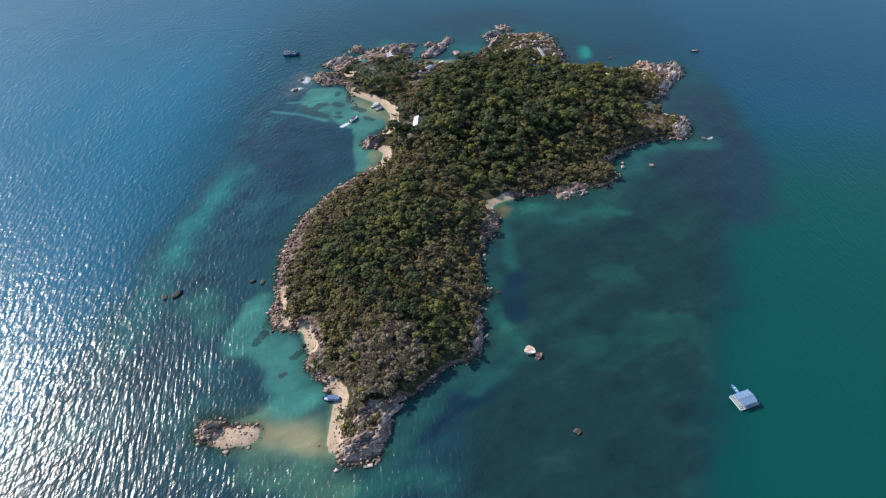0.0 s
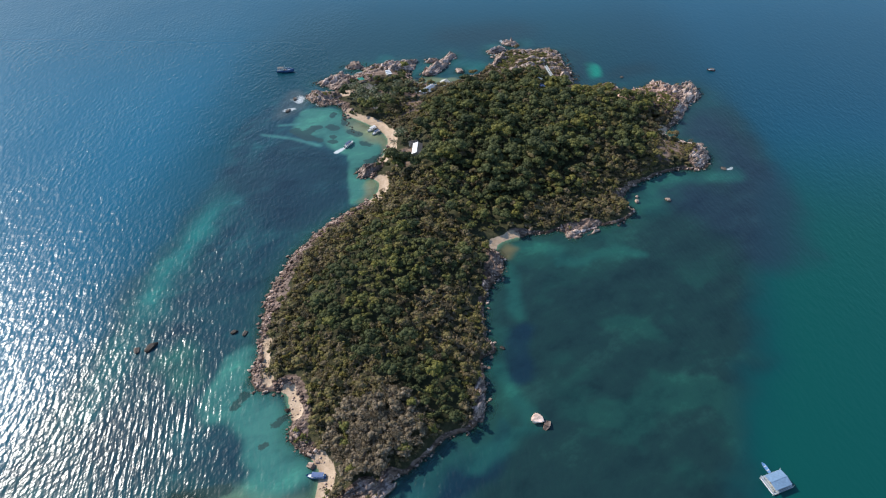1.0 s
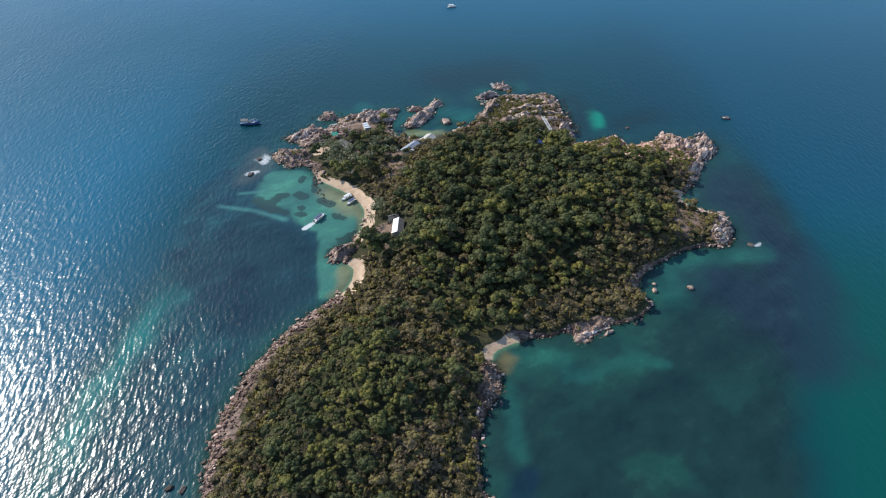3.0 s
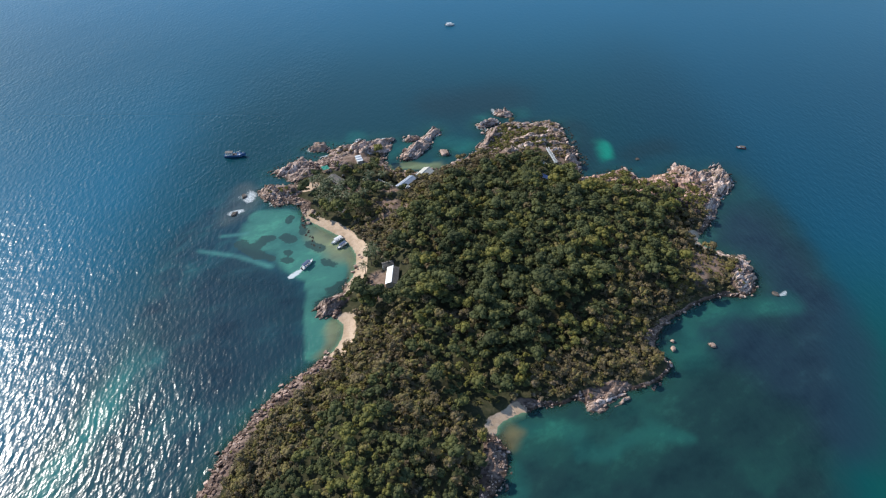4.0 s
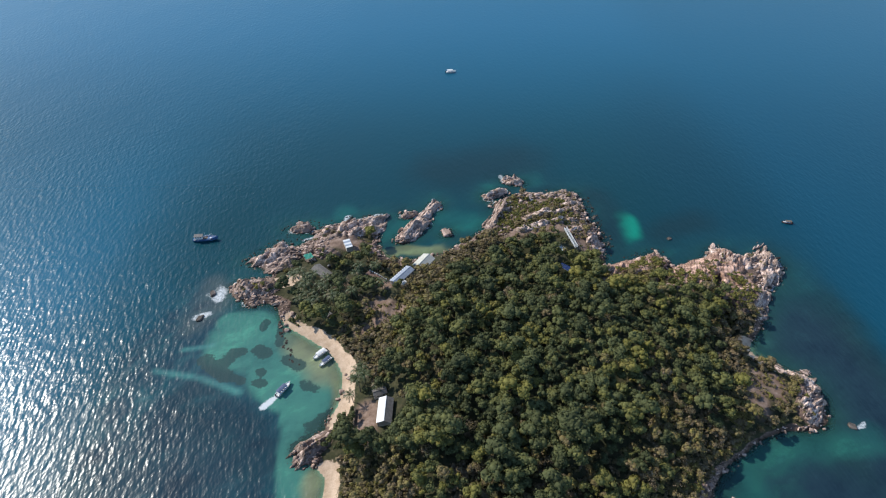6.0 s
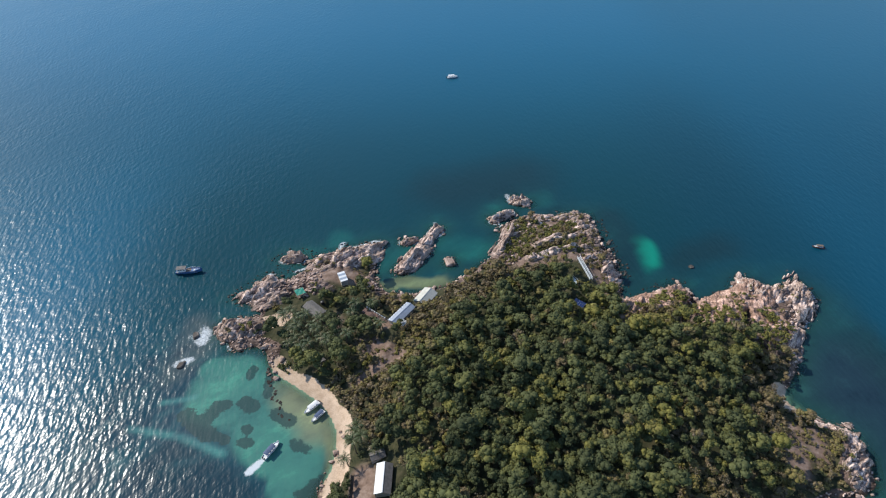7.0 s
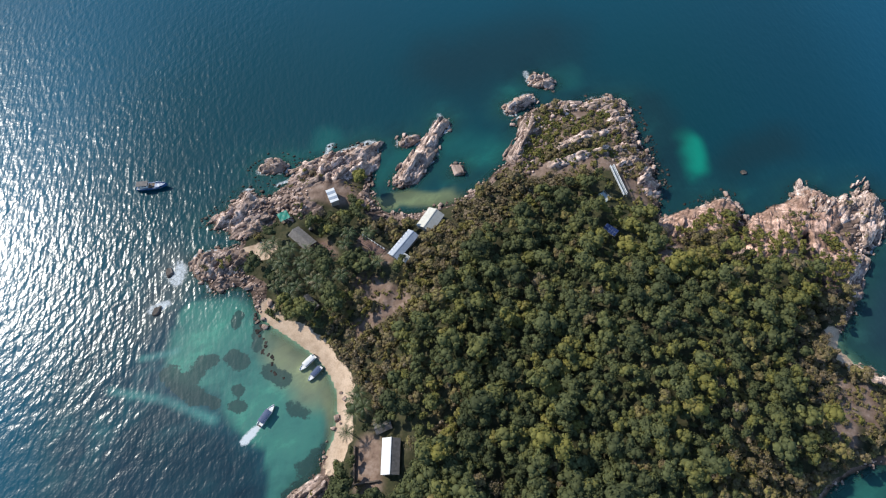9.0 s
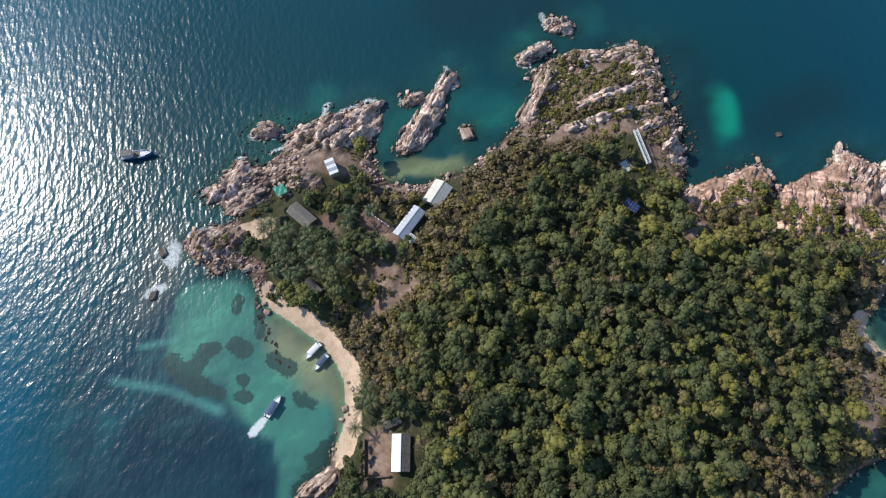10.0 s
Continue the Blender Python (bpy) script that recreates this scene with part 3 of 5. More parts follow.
    calm = np.maximum(calm, zone(MX, MY, [(-150, 335, -90, 350, 42)], 0.2) * 0.25)
    calm = np.maximum(calm, step(-120, -50, MX) * step(480, 510, MY) * 0.6)
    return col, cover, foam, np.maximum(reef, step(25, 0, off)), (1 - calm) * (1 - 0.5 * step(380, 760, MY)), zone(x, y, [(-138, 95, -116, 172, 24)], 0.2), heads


SEA_COLOUR, SEA_COVER, SEA_FOAM, SEA_REEF, SEA_OPEN, SEA_SWELL, SEA_WEED = sea_fields()
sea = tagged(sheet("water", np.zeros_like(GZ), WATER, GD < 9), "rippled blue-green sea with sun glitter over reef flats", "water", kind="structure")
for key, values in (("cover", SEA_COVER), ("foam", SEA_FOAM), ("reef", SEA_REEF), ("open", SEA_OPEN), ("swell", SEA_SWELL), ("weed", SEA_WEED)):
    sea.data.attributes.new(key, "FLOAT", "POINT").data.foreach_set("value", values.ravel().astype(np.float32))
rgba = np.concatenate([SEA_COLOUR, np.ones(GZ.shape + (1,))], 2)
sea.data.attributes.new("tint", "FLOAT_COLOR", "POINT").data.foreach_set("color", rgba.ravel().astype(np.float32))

# ---- trees ----
rng = np.random.default_rng(7)
ICO_V, ICO_F = None, None


def ico():
    bm = bmesh.new()
    bmesh.ops.create_icosphere(bm, subdivisions=1, radius=1)
    v, f = np.array([p.co[:] for p in bm.verts]), np.array([[p.index for p in q.verts] for q in bm.faces])
    bm.free()
    return v, f


ICO_V, ICO_F = ico()


def crown_arrays(seed, lobes, cards, flat=0.75, card=0.2, sparse=False):
    """A crown of radius 1 about the origin: leafy sprays over a cluster of lobes. Vertices and triangles."""
    r = np.random.default_rng(seed)
    verts, tris, count = [], [], 0
    centres, sizes = [], []
    for k in range(lobes):
        a, m = r.uniform(0, 6.283), math.sqrt((k + 0.3) / lobes) * r.uniform(0.55, 0.8)
        up = (1 - m * m) * 0.55 * flat + r.uniform(-0.15, 0.25)
        centres.append((m * math.cos(a), m * math.sin(a), up))
        sizes.append(r.uniform(0.26, 0.5))
    centres, sizes = np.array(centres), np.array(sizes)
    if not sparse:
        for c, s in zip(centres, sizes):
            wob = r.uniform(0.82, 1.0, (len(ICO_V), 1))
            verts.append(c + ICO_V * s * wob * (1, 1, 0.85))
            tris.append(ICO_F + count)
            count += len(ICO_V)
    pick = r.integers(0, lobes, cards)
    d = r.normal(size=(cards, 3))
    d[:, 2] = np.abs(d[:, 2]) * 0.9 - 0.15
    d /= np.linalg.norm(d, axis=1)[:, None]
    reach = r.uniform(0.2, 1.15, (cards, 1)) if sparse else r.uniform(0.84, 1.24, (cards, 1))
    p = centres[pick] + d * sizes[pick][:, None] * reach * (1, 1, 0.9)
    n = d + r.normal(size=(cards, 3)) * 0.55
    n /= np.linalg.norm(n, axis=1)[:, None]
    u = np.cross(n, r.normal(size=(cards, 3)))
    u /= np.linalg.norm(u, axis=1)[:, None]
    w = np.cross(n, u)
    h = (r.uniform(0.5, 1.0, (cards, 1)) * card) * (0.55 if sparse else 1)
    long = r.uniform(0.55, 1.0, (cards, 1))
    quad = np.stack([p - u * h, p - w * h * long + n * h * 0.25, p + u * h, p + w * h * long + n * h * 0.1], 1).reshape(-1, 3)
    base = count + 4 * np.arange(cards)[:, None]
    verts.append(quad)
    tris.append(np.concatenate([base + (0, 1, 2), base + (0, 2, 3)]))
    v = np.concatenate(verts)
    lobe = r.normal(0, 1, lobes)
    light = [] if sparse else [np.repeat(lobe, len(ICO_V))]
    light.append(np.repeat(0.7 * lobe[pick] + r.normal(0, 0.9, cards), 4))
    return v, np.concatenate(tris), np.concatenate(light)


CROWNS = [crown_arrays(100 + k, 11 + k % 5, 170, 0.7 + 0.14 * (k % 3), 0.145) for k in range(10)]
SMALL = [crown_arrays(150 + k, 7, 90, 0.75, 0.19) for k in range(8)]
SCRUBS = [crown_arrays(200 + k, 4, 42, 0.55, 0.23, sparse=k % 3 == 2) for k in range(6)]
BARE = [crown_arrays(230 + k, 9, 190, 0.8, 0.20, sparse=True) for k in range(4)]


def trunk_arrays(height, radius, seed):
    """A tapered, slightly bent trunk with three limbs."""
    r = np.random.default_rng(seed)
    verts, quads = [], []

    def limb(a, b, ra, rb):
        a, b = np.array(a), np.array(b)
        k = len(verts)
        for q, rad in ((a, ra), ((a + b) / 2 + r.uniform(-0.1, 0.1, 3), (ra + rb) / 2), (b, rb)):
            for j in range(5):
                verts.append(q + rad * np.array((math.cos(1.2566 * j), math.sin(1.2566 * j), 0)))
        for s in (0, 5):
            for j in range(5):
                quads.append((k + s + j, k + s + (j + 1) % 5, k + s + 5 + (j + 1) % 5, k + s + 5 + j))

    limb((0, 0, -0.6), (0, 0, height * 0.62), radius, radius * 0.6)
    for j in range(3):
        a = 2.1 * j + r.uniform(-0.4, 0.4)
        limb((0, 0, height * 0.5), (1.3 * math.cos(a), 1.3 * math.sin(a), height * 0.9), radius * 0.5, radius * 0.15)
    return np.array(verts), np.array(quads)


def scatter():
    """Places for trees and scrub on the wooded ground: x, y, crown radius, tone, dry."""
    trees, scrub = [], []
    step_m = 3.35
    for y in np.arange(100, 560, step_m):
        for x in np.arange(-115, 215, step_m):
            px, py = x + rng.uniform(-1.6, 1.6), y + rng.uniform(-1.6, 1.6)
            chance, bright, size = rng.random(), rng.random(), rng.random()
            d = float(on_grid(GD, px, py))
            if d < 2.5:
                continue
            sand, rock, earth = (float(on_grid(f, px, py)) for f in (GSAND, GROCK, GEARTH))
            if sand > 0.45:
                continue
            if any(capsule(px, py, *c[:4]) < c[4] for c in CLEAR):
                if px > 20 and chance < 0.8 and min(capsule(px, py, *c[:4]) for c in CLEAR) > 2.4:
                    scrub.append((px, py, 1.0 + 0.8 * size, 0.25 + 0.4 * bright))
                    scrub.append((px + 1.6, py - 0.8, 0.8 + 0.6 * bright, 0.3 + 0.4 * size))
                continue
            dry = float(fbm(px, py, 55, 61, 3))
            west = float(step(18, -14, px + 30) * step(335, 300, py))
            edge = math.exp(-d / 11)
            lush = float(zone(np.array(px), np.array(py), LUSH))
            brown = (1 - lush) * (dry * 0.8 + 0.38 * edge) + 0.36 * float(zone(np.array(px), np.array(py), DRY)) + 0.5 * west * math.exp(-d / 16)
            if 500 < py < 540 and 40 < px < 104 and rock + earth > 0.4:
                green = any(capsule(px, py, *c[:4]) < c[4] for c in STRIPES)
                if green or chance < 0.45:
                    for a, b in ((0, 0), (1.7, 0.5), (0.2, 1.7), (1.6, 2.0)):
                        scrub.append((px + a, py + b, 1.0 + 1.0 * rng.random(), (0.24 if green else 0.66) + 0.3 * rng.random()))
                continue
            if rock > 0.5 or earth > 0.5:
                tongue = any(capsule(px, py, *c[:4]) < c[4] for c in TONGUES)
                if rock > 0.5 and any(capsule(px, py, *c[:4]) < c[4] for c in MOSS):
                    for a, b in ((0, 0), (1.5, 0.6), (-0.4, 1.5), (1.1, 2.0)):
                        if rng.random() < 0.85:
                            scrub.append((px + a, py + b, 1.1 + 1.0 * rng.random(), 0.30 + 0.3 * rng.random()))
                    continue
                if chance < (1.0 if tongue else 0.12 if rock > 0.5 else 0.7):
                    scrub.append((px, py, 0.8 + (1.9 if tongue else 1.3) * size, (0.2 if tongue else 0.45) + 0.4 * bright))
                    if earth > 0.5:
                        scrub.append((px + 1.8, py + 0.7, 0.7 + bright, 0.5 + 0.3 * size))
                        scrub.append((px - 0.5, py + 1.7, 0.6 + size, 0.6 + 0.25 * bright))
                continue
            if lush > 0.3 and min(math.hypot(px - a, py - b) for a, b in PALMS) < 3.3:
                continue
            if capsule(px, py, -36, 148, -22, 156) < 15 + 4 * (bright - 0.5):
                trees.append((px, py, 1.9 + 1.2 * size, 0.945 + 0.05 * bright if chance < 0.92 else 0.4))
                for a, b in ((1.6, 0.2), (0.1, 1.7), (1.7, 1.8)):
                    trees.append((px + a, py + b, 1.6 + 0.9 * rng.random(), 0.95 + 0.05 * rng.random()))
                continue
            if brown > 0.60 or (brown > 0.52 and chance < 0.5):
                if chance < 0.16 or (0.5 < chance < 0.72 and d > 5):
                    trees.append((px, py, 1.6 + 1.5 * size, 0.70 + 0.2 * bright))
                olive = 0.42 + 0.36 * float(fbm(px, py, 17, 77, 2))
                for a, b in ((0, 0), (1.6, 1.3)):
                    scrub.append((px + a + rng.uniform(-0.5, 0.5), py + b + rng.uniform(-0.5, 0.5), 1.7 + 1.5 * rng.random(), min(0.9, olive + 0.36 * rng.random())))
                continue
            tone = 0.05 + 0.04 * float(step(50, 130, px)) + 0.12 * float(step(85, 150, px)) * float(step(385, 440, py)) + 0.32 * bright ** 2.2 + 0.65 * max(0.0, float(fbm(px, py, 20, 66, 3)) - 0.45) + 0.16 * (chance < 0.06)
            tall = 1.3 * float(zone(np.array(px), np.array(py), TALL))
            trees.append((px, py, (tall + 1.6 + 1.7 * size ** 1.4 + (1.0 + 0.9 * size if chance > 0.86 else 0)) * (0.84 if py < 325 else 1.0), 0.68 + 0.2 * bright if 0.06 < chance < 0.14 else min(tone, 0.72)))
    for k in range(14):
        scrub.append((-70.5 + rng.normal(0, 1.8), 429.0 + rng.normal(0, 1.1), 1.2 + 0.6 * rng.random(), 0.12 + 0.2 * rng.random()))
    for k in range(10):
        scrub.append((-44.5 + rng.normal(0, 1.3), 127.5 + rng.normal(0, 1.6), 1.1 + 0.6 * rng.random(), 0.2 + 0.25 * rng.random()))
        scrub.append((-57.5 + rng.normal(0, 1.2), 153.0 + rng.normal(0, 1.4), 1.0 + 0.6 * rng.random(), 0.2 + 0.25 * rng.random()))
    return trees, scrub


TALL = [(-26, 349, 6, 352, 9), (-8, 440, 8, 462, 9), (30, 330, 60, 345, 16)]
STRIPES = [(48, 527, 60, 530, 7), (60, 521, 80, 527, 6.5), (76, 526, 86, 530, 4), (47, 505, 58, 508, 5.5), (60, 506, 86, 513, 3), (60, 500, 90, 502, 4.5), (46, 497, 60, 499, 6), (86, 512, 92, 514, 2.5), (45, 515, 56, 517, 4)]
MOSS = [(142, 446, 158, 440, 6), (108, 450, 122, 450, 6), (112, 453, 130, 459, 6), (132, 455, 152, 445, 6), (152, 447, 160, 436, 7), (164, 436, 170, 427, 7), (172, 448, 180, 436, 5), (118, 462, 126, 466, 3)]
TONGUES = [(166, 465.5, 161, 462, 3.4), (160.5, 461, 159, 453, 4.5), (135, 466, 128, 459, 3.5), (-93, 451, -90, 449, 4.5), (-62, 497, -58, 499, 2.5)]
PALMS = [(-72, 449), (-68, 453), (-65, 448), (-62, 444), (-60, 450), (-57, 445), (-66, 441), (-70, 459), (-64, 456), (-76, 458), (-55, 451), (-52, 446),
         (-59, 438), (-48, 441), (-69, 437), (-44, 447), (-61, 433), (-47, 452), (-33, 387), (-31, 381), (-34, 376), (-29, 385), (-23, 378), (-24, 445), (-28, 462), (-45, 436),
         (-54, 440), (-50, 436), (-67, 446), (-56, 456), (-41, 441), (-40, 455), (-73, 454), (-63, 438), (-31, 391), (-39, 461)]
LUSH = [(-72, 446, -48, 470, 16), (-55, 430, -40, 440, 12), (-40, 478, -36, 484, 9), (-34, 385, -30, 375, 8), (-34, 450, -20, 446, 7)]
DRY = [(-85, 250, -50, 300, 22), (-32, 140, -24, 158, 20), (-40, 300, -20, 330, 16), (-30, 420, -5, 450, 16), (60, 300, 90, 312, 12),
       (110, 460, 190, 460, 14), (10, 470, 60, 500, 14), (-35, 380, -25, 400, 10), (100, 320, 120, 345, 9), (66, 502, 92, 530, 15)]
CLEAR = [(20, 285, 33, 289, 4.5), (26, 276, 30, 280, 3.5), (-17, 374, -18, 357, 6.0), (-27, 372, -27, 360, 4.5), (-8, 466, 1, 474, 5.0), (-60, 488, -50, 493, 6), (-20, 450, -8, 464, 5.0), (-66, 469, -53, 457, 6.0), (-51, 459, -49, 457, 5.0),
         (-36, 465, -23, 455, 5.0), (-72, 475, -67, 474, 5.0), (-50, 490, -44, 479, 5.5), (83, 496, 90, 477, 5.5), (76, 480, 82, 474, 4.5), (75, 461, 81, 454, 5.0),
         (-57, 434, -51, 429, 2.5), (31, 286, 37, 291, 3.0), (24, 278, 30, 282, 3.0), (-66, 487, -53, 490, 4.5), (-84, 480, -76, 482, 4.5), (-86, 473, -77, 470, 4.0), (163, 399, 174, 390, 5)]
TREES, SCRUB = scatter()


def joined(name, material, kinds, places, rise, squash, low=False):
    """One mesh of many crowns."""
    verts, tris, tones, count = [], [], [], 0
    for k, (x, y, r, tone) in enumerate(places):
        wide = rng.uniform(0.8, 1.3)
        bank = kinds if r > 2.5 or low else SMALL
        if tone > 0.84 and not low:
            bank = SMALL if tone > 0.94 and k % 2 else BARE
        v, f, light = bank[k % len(bank)]
        a = rng.uniform(0, 6.283)
        c, s = math.cos(a), math.sin(a)
        z = ground_z(x, y) + rise(r) * (rng.uniform(0.72, 1.3) if not low else 1.0) * (0.75 + 0.6 * float(fbm(x, y, 26, 58, 2))) * (0.8 if y < 330 else 1.0)
        if low and x > 106 and float(on_grid(GROCK, x, y)) > 0.5:
            z += 2.2
        if low and x < -40 and y > 440 and float(on_grid(GROCK, x, y)) > 0.5:
            z += 1.1
        q = np.stack([(v[:, 0] * wide * c - v[:, 1] * s) * r + x, (v[:, 0] * wide * s + v[:, 1] * c) * r + y, v[:, 2] * r * squash + z], 1)
        verts.append(q)
        tris.append(f + count)
        tones.append(np.clip(tone + (0.045 if tone < 0.7 else 0.06) * light, 0, 1))
        count += len(q)
    return new(name, mesh_of(name, np.concatenate(verts), np.concatenate(tris), material, np.concatenate(tones)))


def tree_rise(r):
    return 1.2 + 1.6 * r


order = sorted(range(len(TREES)), key=lambda k: math.hypot(TREES[k][0] - 25, TREES[k][1] - 395))
near, rest = [TREES[k] for k in order[:300]], [TREES[k] for k in order[300:]]
tagged(joined("woodland", LEAF, CROWNS, rest, tree_rise, 0.82), "dense green broadleaf woodland covering the island's low hills", "woodland", kind="stuff")
tagged(joined("scrub", LEAF, SCRUBS, SCRUB, lambda r: 0.2 * r, 0.85, True), "dry brown and olive scrub along slopes and shores", "scrub", kind="stuff")


def broadleaf_tree(kind, tone):
    words = ("dark green broadleaf tree with a dense crown", "mid green broadleaf tree with a lobed crown",
             "yellow-green broadleaf tree with a leafy crown")[0 if tone < 0.18 else 1 if tone < 0.42 else 2]
    tree = tagged(new("broadleaf_tree"), words + " on the hill", "tree", "trees on the main hill")
    v, f, light = CROWNS[kind]
    r = 3.0
    jitter = np.clip(tone + 0.035 * light, 0, 1)
    crown = new("crown", mesh_of("crown", v * r + (0, 0, tree_rise(r)), f, LEAF, jitter))
    tv, tf = trunk_arrays(tree_rise(r) + 0.6, 0.2, kind)
    trunk = new("trunk", mesh_of("trunk", tv, tf, BARK))
    crown.parent = trunk.parent = tree
    return tree


PROTOTYPES = {}
for x, y, r, tone in near:
    kind, shade = int(rng.integers(0, 10)), min(4, int(tone * 8))
    m = pose(x, y, ground_z(x, y), 0, 0, rng.uniform(0, 360)) @ Matrix.Diagonal((r / 3 * rng.uniform(0.85, 1.3), r / 3, r / 3 * 0.86 * rng.uniform(0.8, 1.3), 1))
    if (kind, shade) not in PROTOTYPES:
        PROTOTYPES[kind, shade] = broadleaf_tree(kind, shade / 8 + 0.05)
        PROTOTYPES[kind, shade].matrix_basis = m
    else:
        t = copy_thing(PROTOTYPES[kind, shade], Matrix())
        t.matrix_basis = m

# ---- rocks ----
def cut_rock(seed, planes=5, rough=0.018, fine=2):
    """An angular block: a ball cut by planes, with worn faces. Vertices and triangles, radius about 1."""
    r = np.random.default_rng(seed)
    bm = bmesh.new()
    bmesh.ops.create_icosphere(bm, subdivisions=fine, radius=1.35)
    v, f = np.array([p.co[:] for p in bm.verts]), np.array([[p.index for p in q.verts] for q in bm.faces])
    bm.free()
    turn = Euler(r.uniform(-0.35, 0.35, 3)).to_matrix()
    cuts = [s * Vector(turn.col[k]) for k in range(3) for s in (-1, 1)]
    cuts = [(c + Vector(r.normal(0, 0.16, 3))).normalized() for c in cuts]
    cuts += [Vector(r.normal(size=3)).normalized() for _ in range(planes)]
    for k, n in enumerate(cuts):
        n = np.array(n)
        v -= np.maximum(0, v @ n - (r.uniform(0.5, 0.78) if k < 6 else r.uniform(0.68, 0.95)))[:, None] * n
    return v + r.normal(0, rough, v.shape), f


PALE_GRANITE = rock_material("bleached_granite", False, 2.6)
DARK_GRANITE = rock_material("weedy_granite", False, (0.33, 0.38, 0.40))
ROCKS = [cut_rock(300 + k) for k in range(14)]
PEBBLES = [cut_rock(340 + k, 3, 0.03, 1) for k in range(8)]
ROCK_MESHES = [mesh_of("boulder", *a, GRANITE) for a in ROCKS]
BIG_MESHES = [mesh_of("boulder", *cut_rock(380 + k, 8, 0.01, 3), GRANITE) for k in range(6)]

DARK_MESHES = [mesh_of("boulder", *cut_rock(390 + k, 8, 0.015, 3), DARK_GRANITE) for k in range(3)]


def boulder(name, label, x, y, size, turn, tilt=0.0, sink=0.25, mesh=None, group=""):
    """size: half lengths in metres."""
    z = max(ground_z(x, y), -1.2)
    ob = tagged(new(name, mesh or ROCK_MESHES[int(rng.integers(0, len(ROCK_MESHES)))]), label, "rock", group)
    ob.matrix_basis = pose(x, y, z + size[2] * (1 - 2 * sink), tilt, 0, turn) @ Matrix.Diagonal((*size, 1))
    return ob


# rocks that stand alone in the sea
SEA_ROCKS = [(43.5, 165.0, 3.6, 3.0, 2.6, "tall pale granite boulder standing in the shallow sea"), (47.5, 161.8, 2.6, 1.7, 1.3, "low grey granite boulder beside a pale sea rock"),
             (124.2, 322.6, 1.8, 1.6, 1.4, "rounded grey boulder standing in green shallows"), (125.4, 327.6, 1.3, 1.1, 1.0, "small pale boulder in green shallows"),
             (144.6, 324.6, 2.1, 1.8, 1.4, "brown granite boulder alone in the sea"), (60.0, 121.0, 2.3, 1.7, 0.9, "low dark rock awash on the reef flat"),
             (-143.0, 202.5, 5.0, 2.2, 1.2, "long dark rock awash in rippled water"), (-149.5, 200.5, 2.4, 1.6, 0.8, "low dark rock awash in rippled water"),
             (192.5, 360.5, 2.6, 1.6, 0.9, "low rock awash off the eastern headland"), (150.5, 494.0, 2.0, 1.5, 0.9, "dark rock awash off the northern cliffs"),
             (108.0, 516.0, 1.8, 1.3, 0.8, "dark rock awash beside the headland"), (-122.0, 432.0, 3.2, 1.8, 0.9, "low rock awash among breaking foam"),
             (-120.0, 450.5, 3.4, 2.0, 1.0, "low rock awash among breaking foam"), (-53.2, 141.5, 2.0, 1.6, 1.1, "small grey boulder by the sandy landing"),
             (-51.0, 143.5, 1.3, 1.1, 0.8, "small grey boulder by the sandy landing"), (-104.5, 212.5, 2.6, 1.4, 0.9, "low dark rock off the western shore"),
             (-99.0, 212.0, 2.2, 1.2, 0.8, "low dark rock off the western shore"), (12.2, 501.5, 4.6, 3.2, 2.3, "rounded red-brown granite islet in the inlet"),
             (30.5, 204.5, 2.0, 1.0, 0.8, "low dark rock at the eastern point")]
for k, (x, y, a, b, c, label) in enumerate(SEA_ROCKS):
    rock = boulder("boulder", label, x, y, (a, b, c), 37 * k + 20, 0, 0.3, BIG_MESHES[k % 6])
    rock.location.z = c * 0.35
    if "awash" in label or "dark" in label:
        rock.data = DARK_MESHES[k % 3]
    if k == 0:
        rock.data = mesh_of("boulder", *cut_rock(401, 12, 0.012, 3), PALE_GRANITE)

for k, (x, y) in enumerate([(-39.5, 393.0), (-38.0, 390.5), (-40.5, 383.0), (-39.2, 381.0), (-41.8, 379.0), (-72.5, 433.0), (-74.0, 430.0), (-75.0, 426.5), (-73.8, 423.0)]):
    a = 0.9 + 0.5 * (k % 3)
    boulder("boulder", "brown shore boulder on the cove's sand", x, y, (a, a * 0.8, a * 0.6), 50 * k, 0, 0.35, group="beach boulders")

for k in range(26):
    t = k / 25
    x = -77.5 + 4.0 * t + 9.5 * t * t + 1.4 * math.sin(5.3 * k)
    y = 429 - 30 * t + 0.8 * math.cos(7 * k)
    a = 0.5 + 0.5 * ((k * 7) % 5) / 4
    boulder("boulder", "dark weedy rock awash off the beach", x, y, (a * 1.3, a, a * 0.5), 70 * k, 0, 0.4, DARK_MESHES[k % 3], "rocks of the spit").location.z = 0.08 - 0.3 * t

# slabs and blocks on the headlands; shore boulders
STRIKES = [(-105, 476, -34, 513, 30), (-16, 496, 2, 534, 66), (60, 545, 100, 500, 18), (112, 478, 205, 480, 52), (205, 480, 195, 450, 40), (170, 366, 186, 384, 35),
           (-42, 110, -16, 138, 25)]


def strike(x, y):
    best = min(STRIKES, key=lambda s: float(capsule(x, y, *s[:4])))
    return best[4] if capsule(x, y, *best[:4]) < 26 else 30


def rock_places(count, test, box):
    out = []
    while len(out) < count:
        xs, ys = rng.uniform(box[0], box[2], 4000), rng.uniform(box[1], box[3], 4000)
        d, rock, sand = on_grid(GD, xs, ys), on_grid(GROCK, xs, ys), on_grid(GSAND, xs, ys)
        out += [(x, y) for x, y, a, b, c in zip(xs, ys, d, rock, sand) if test(a, b, c)]
    return out[:count]


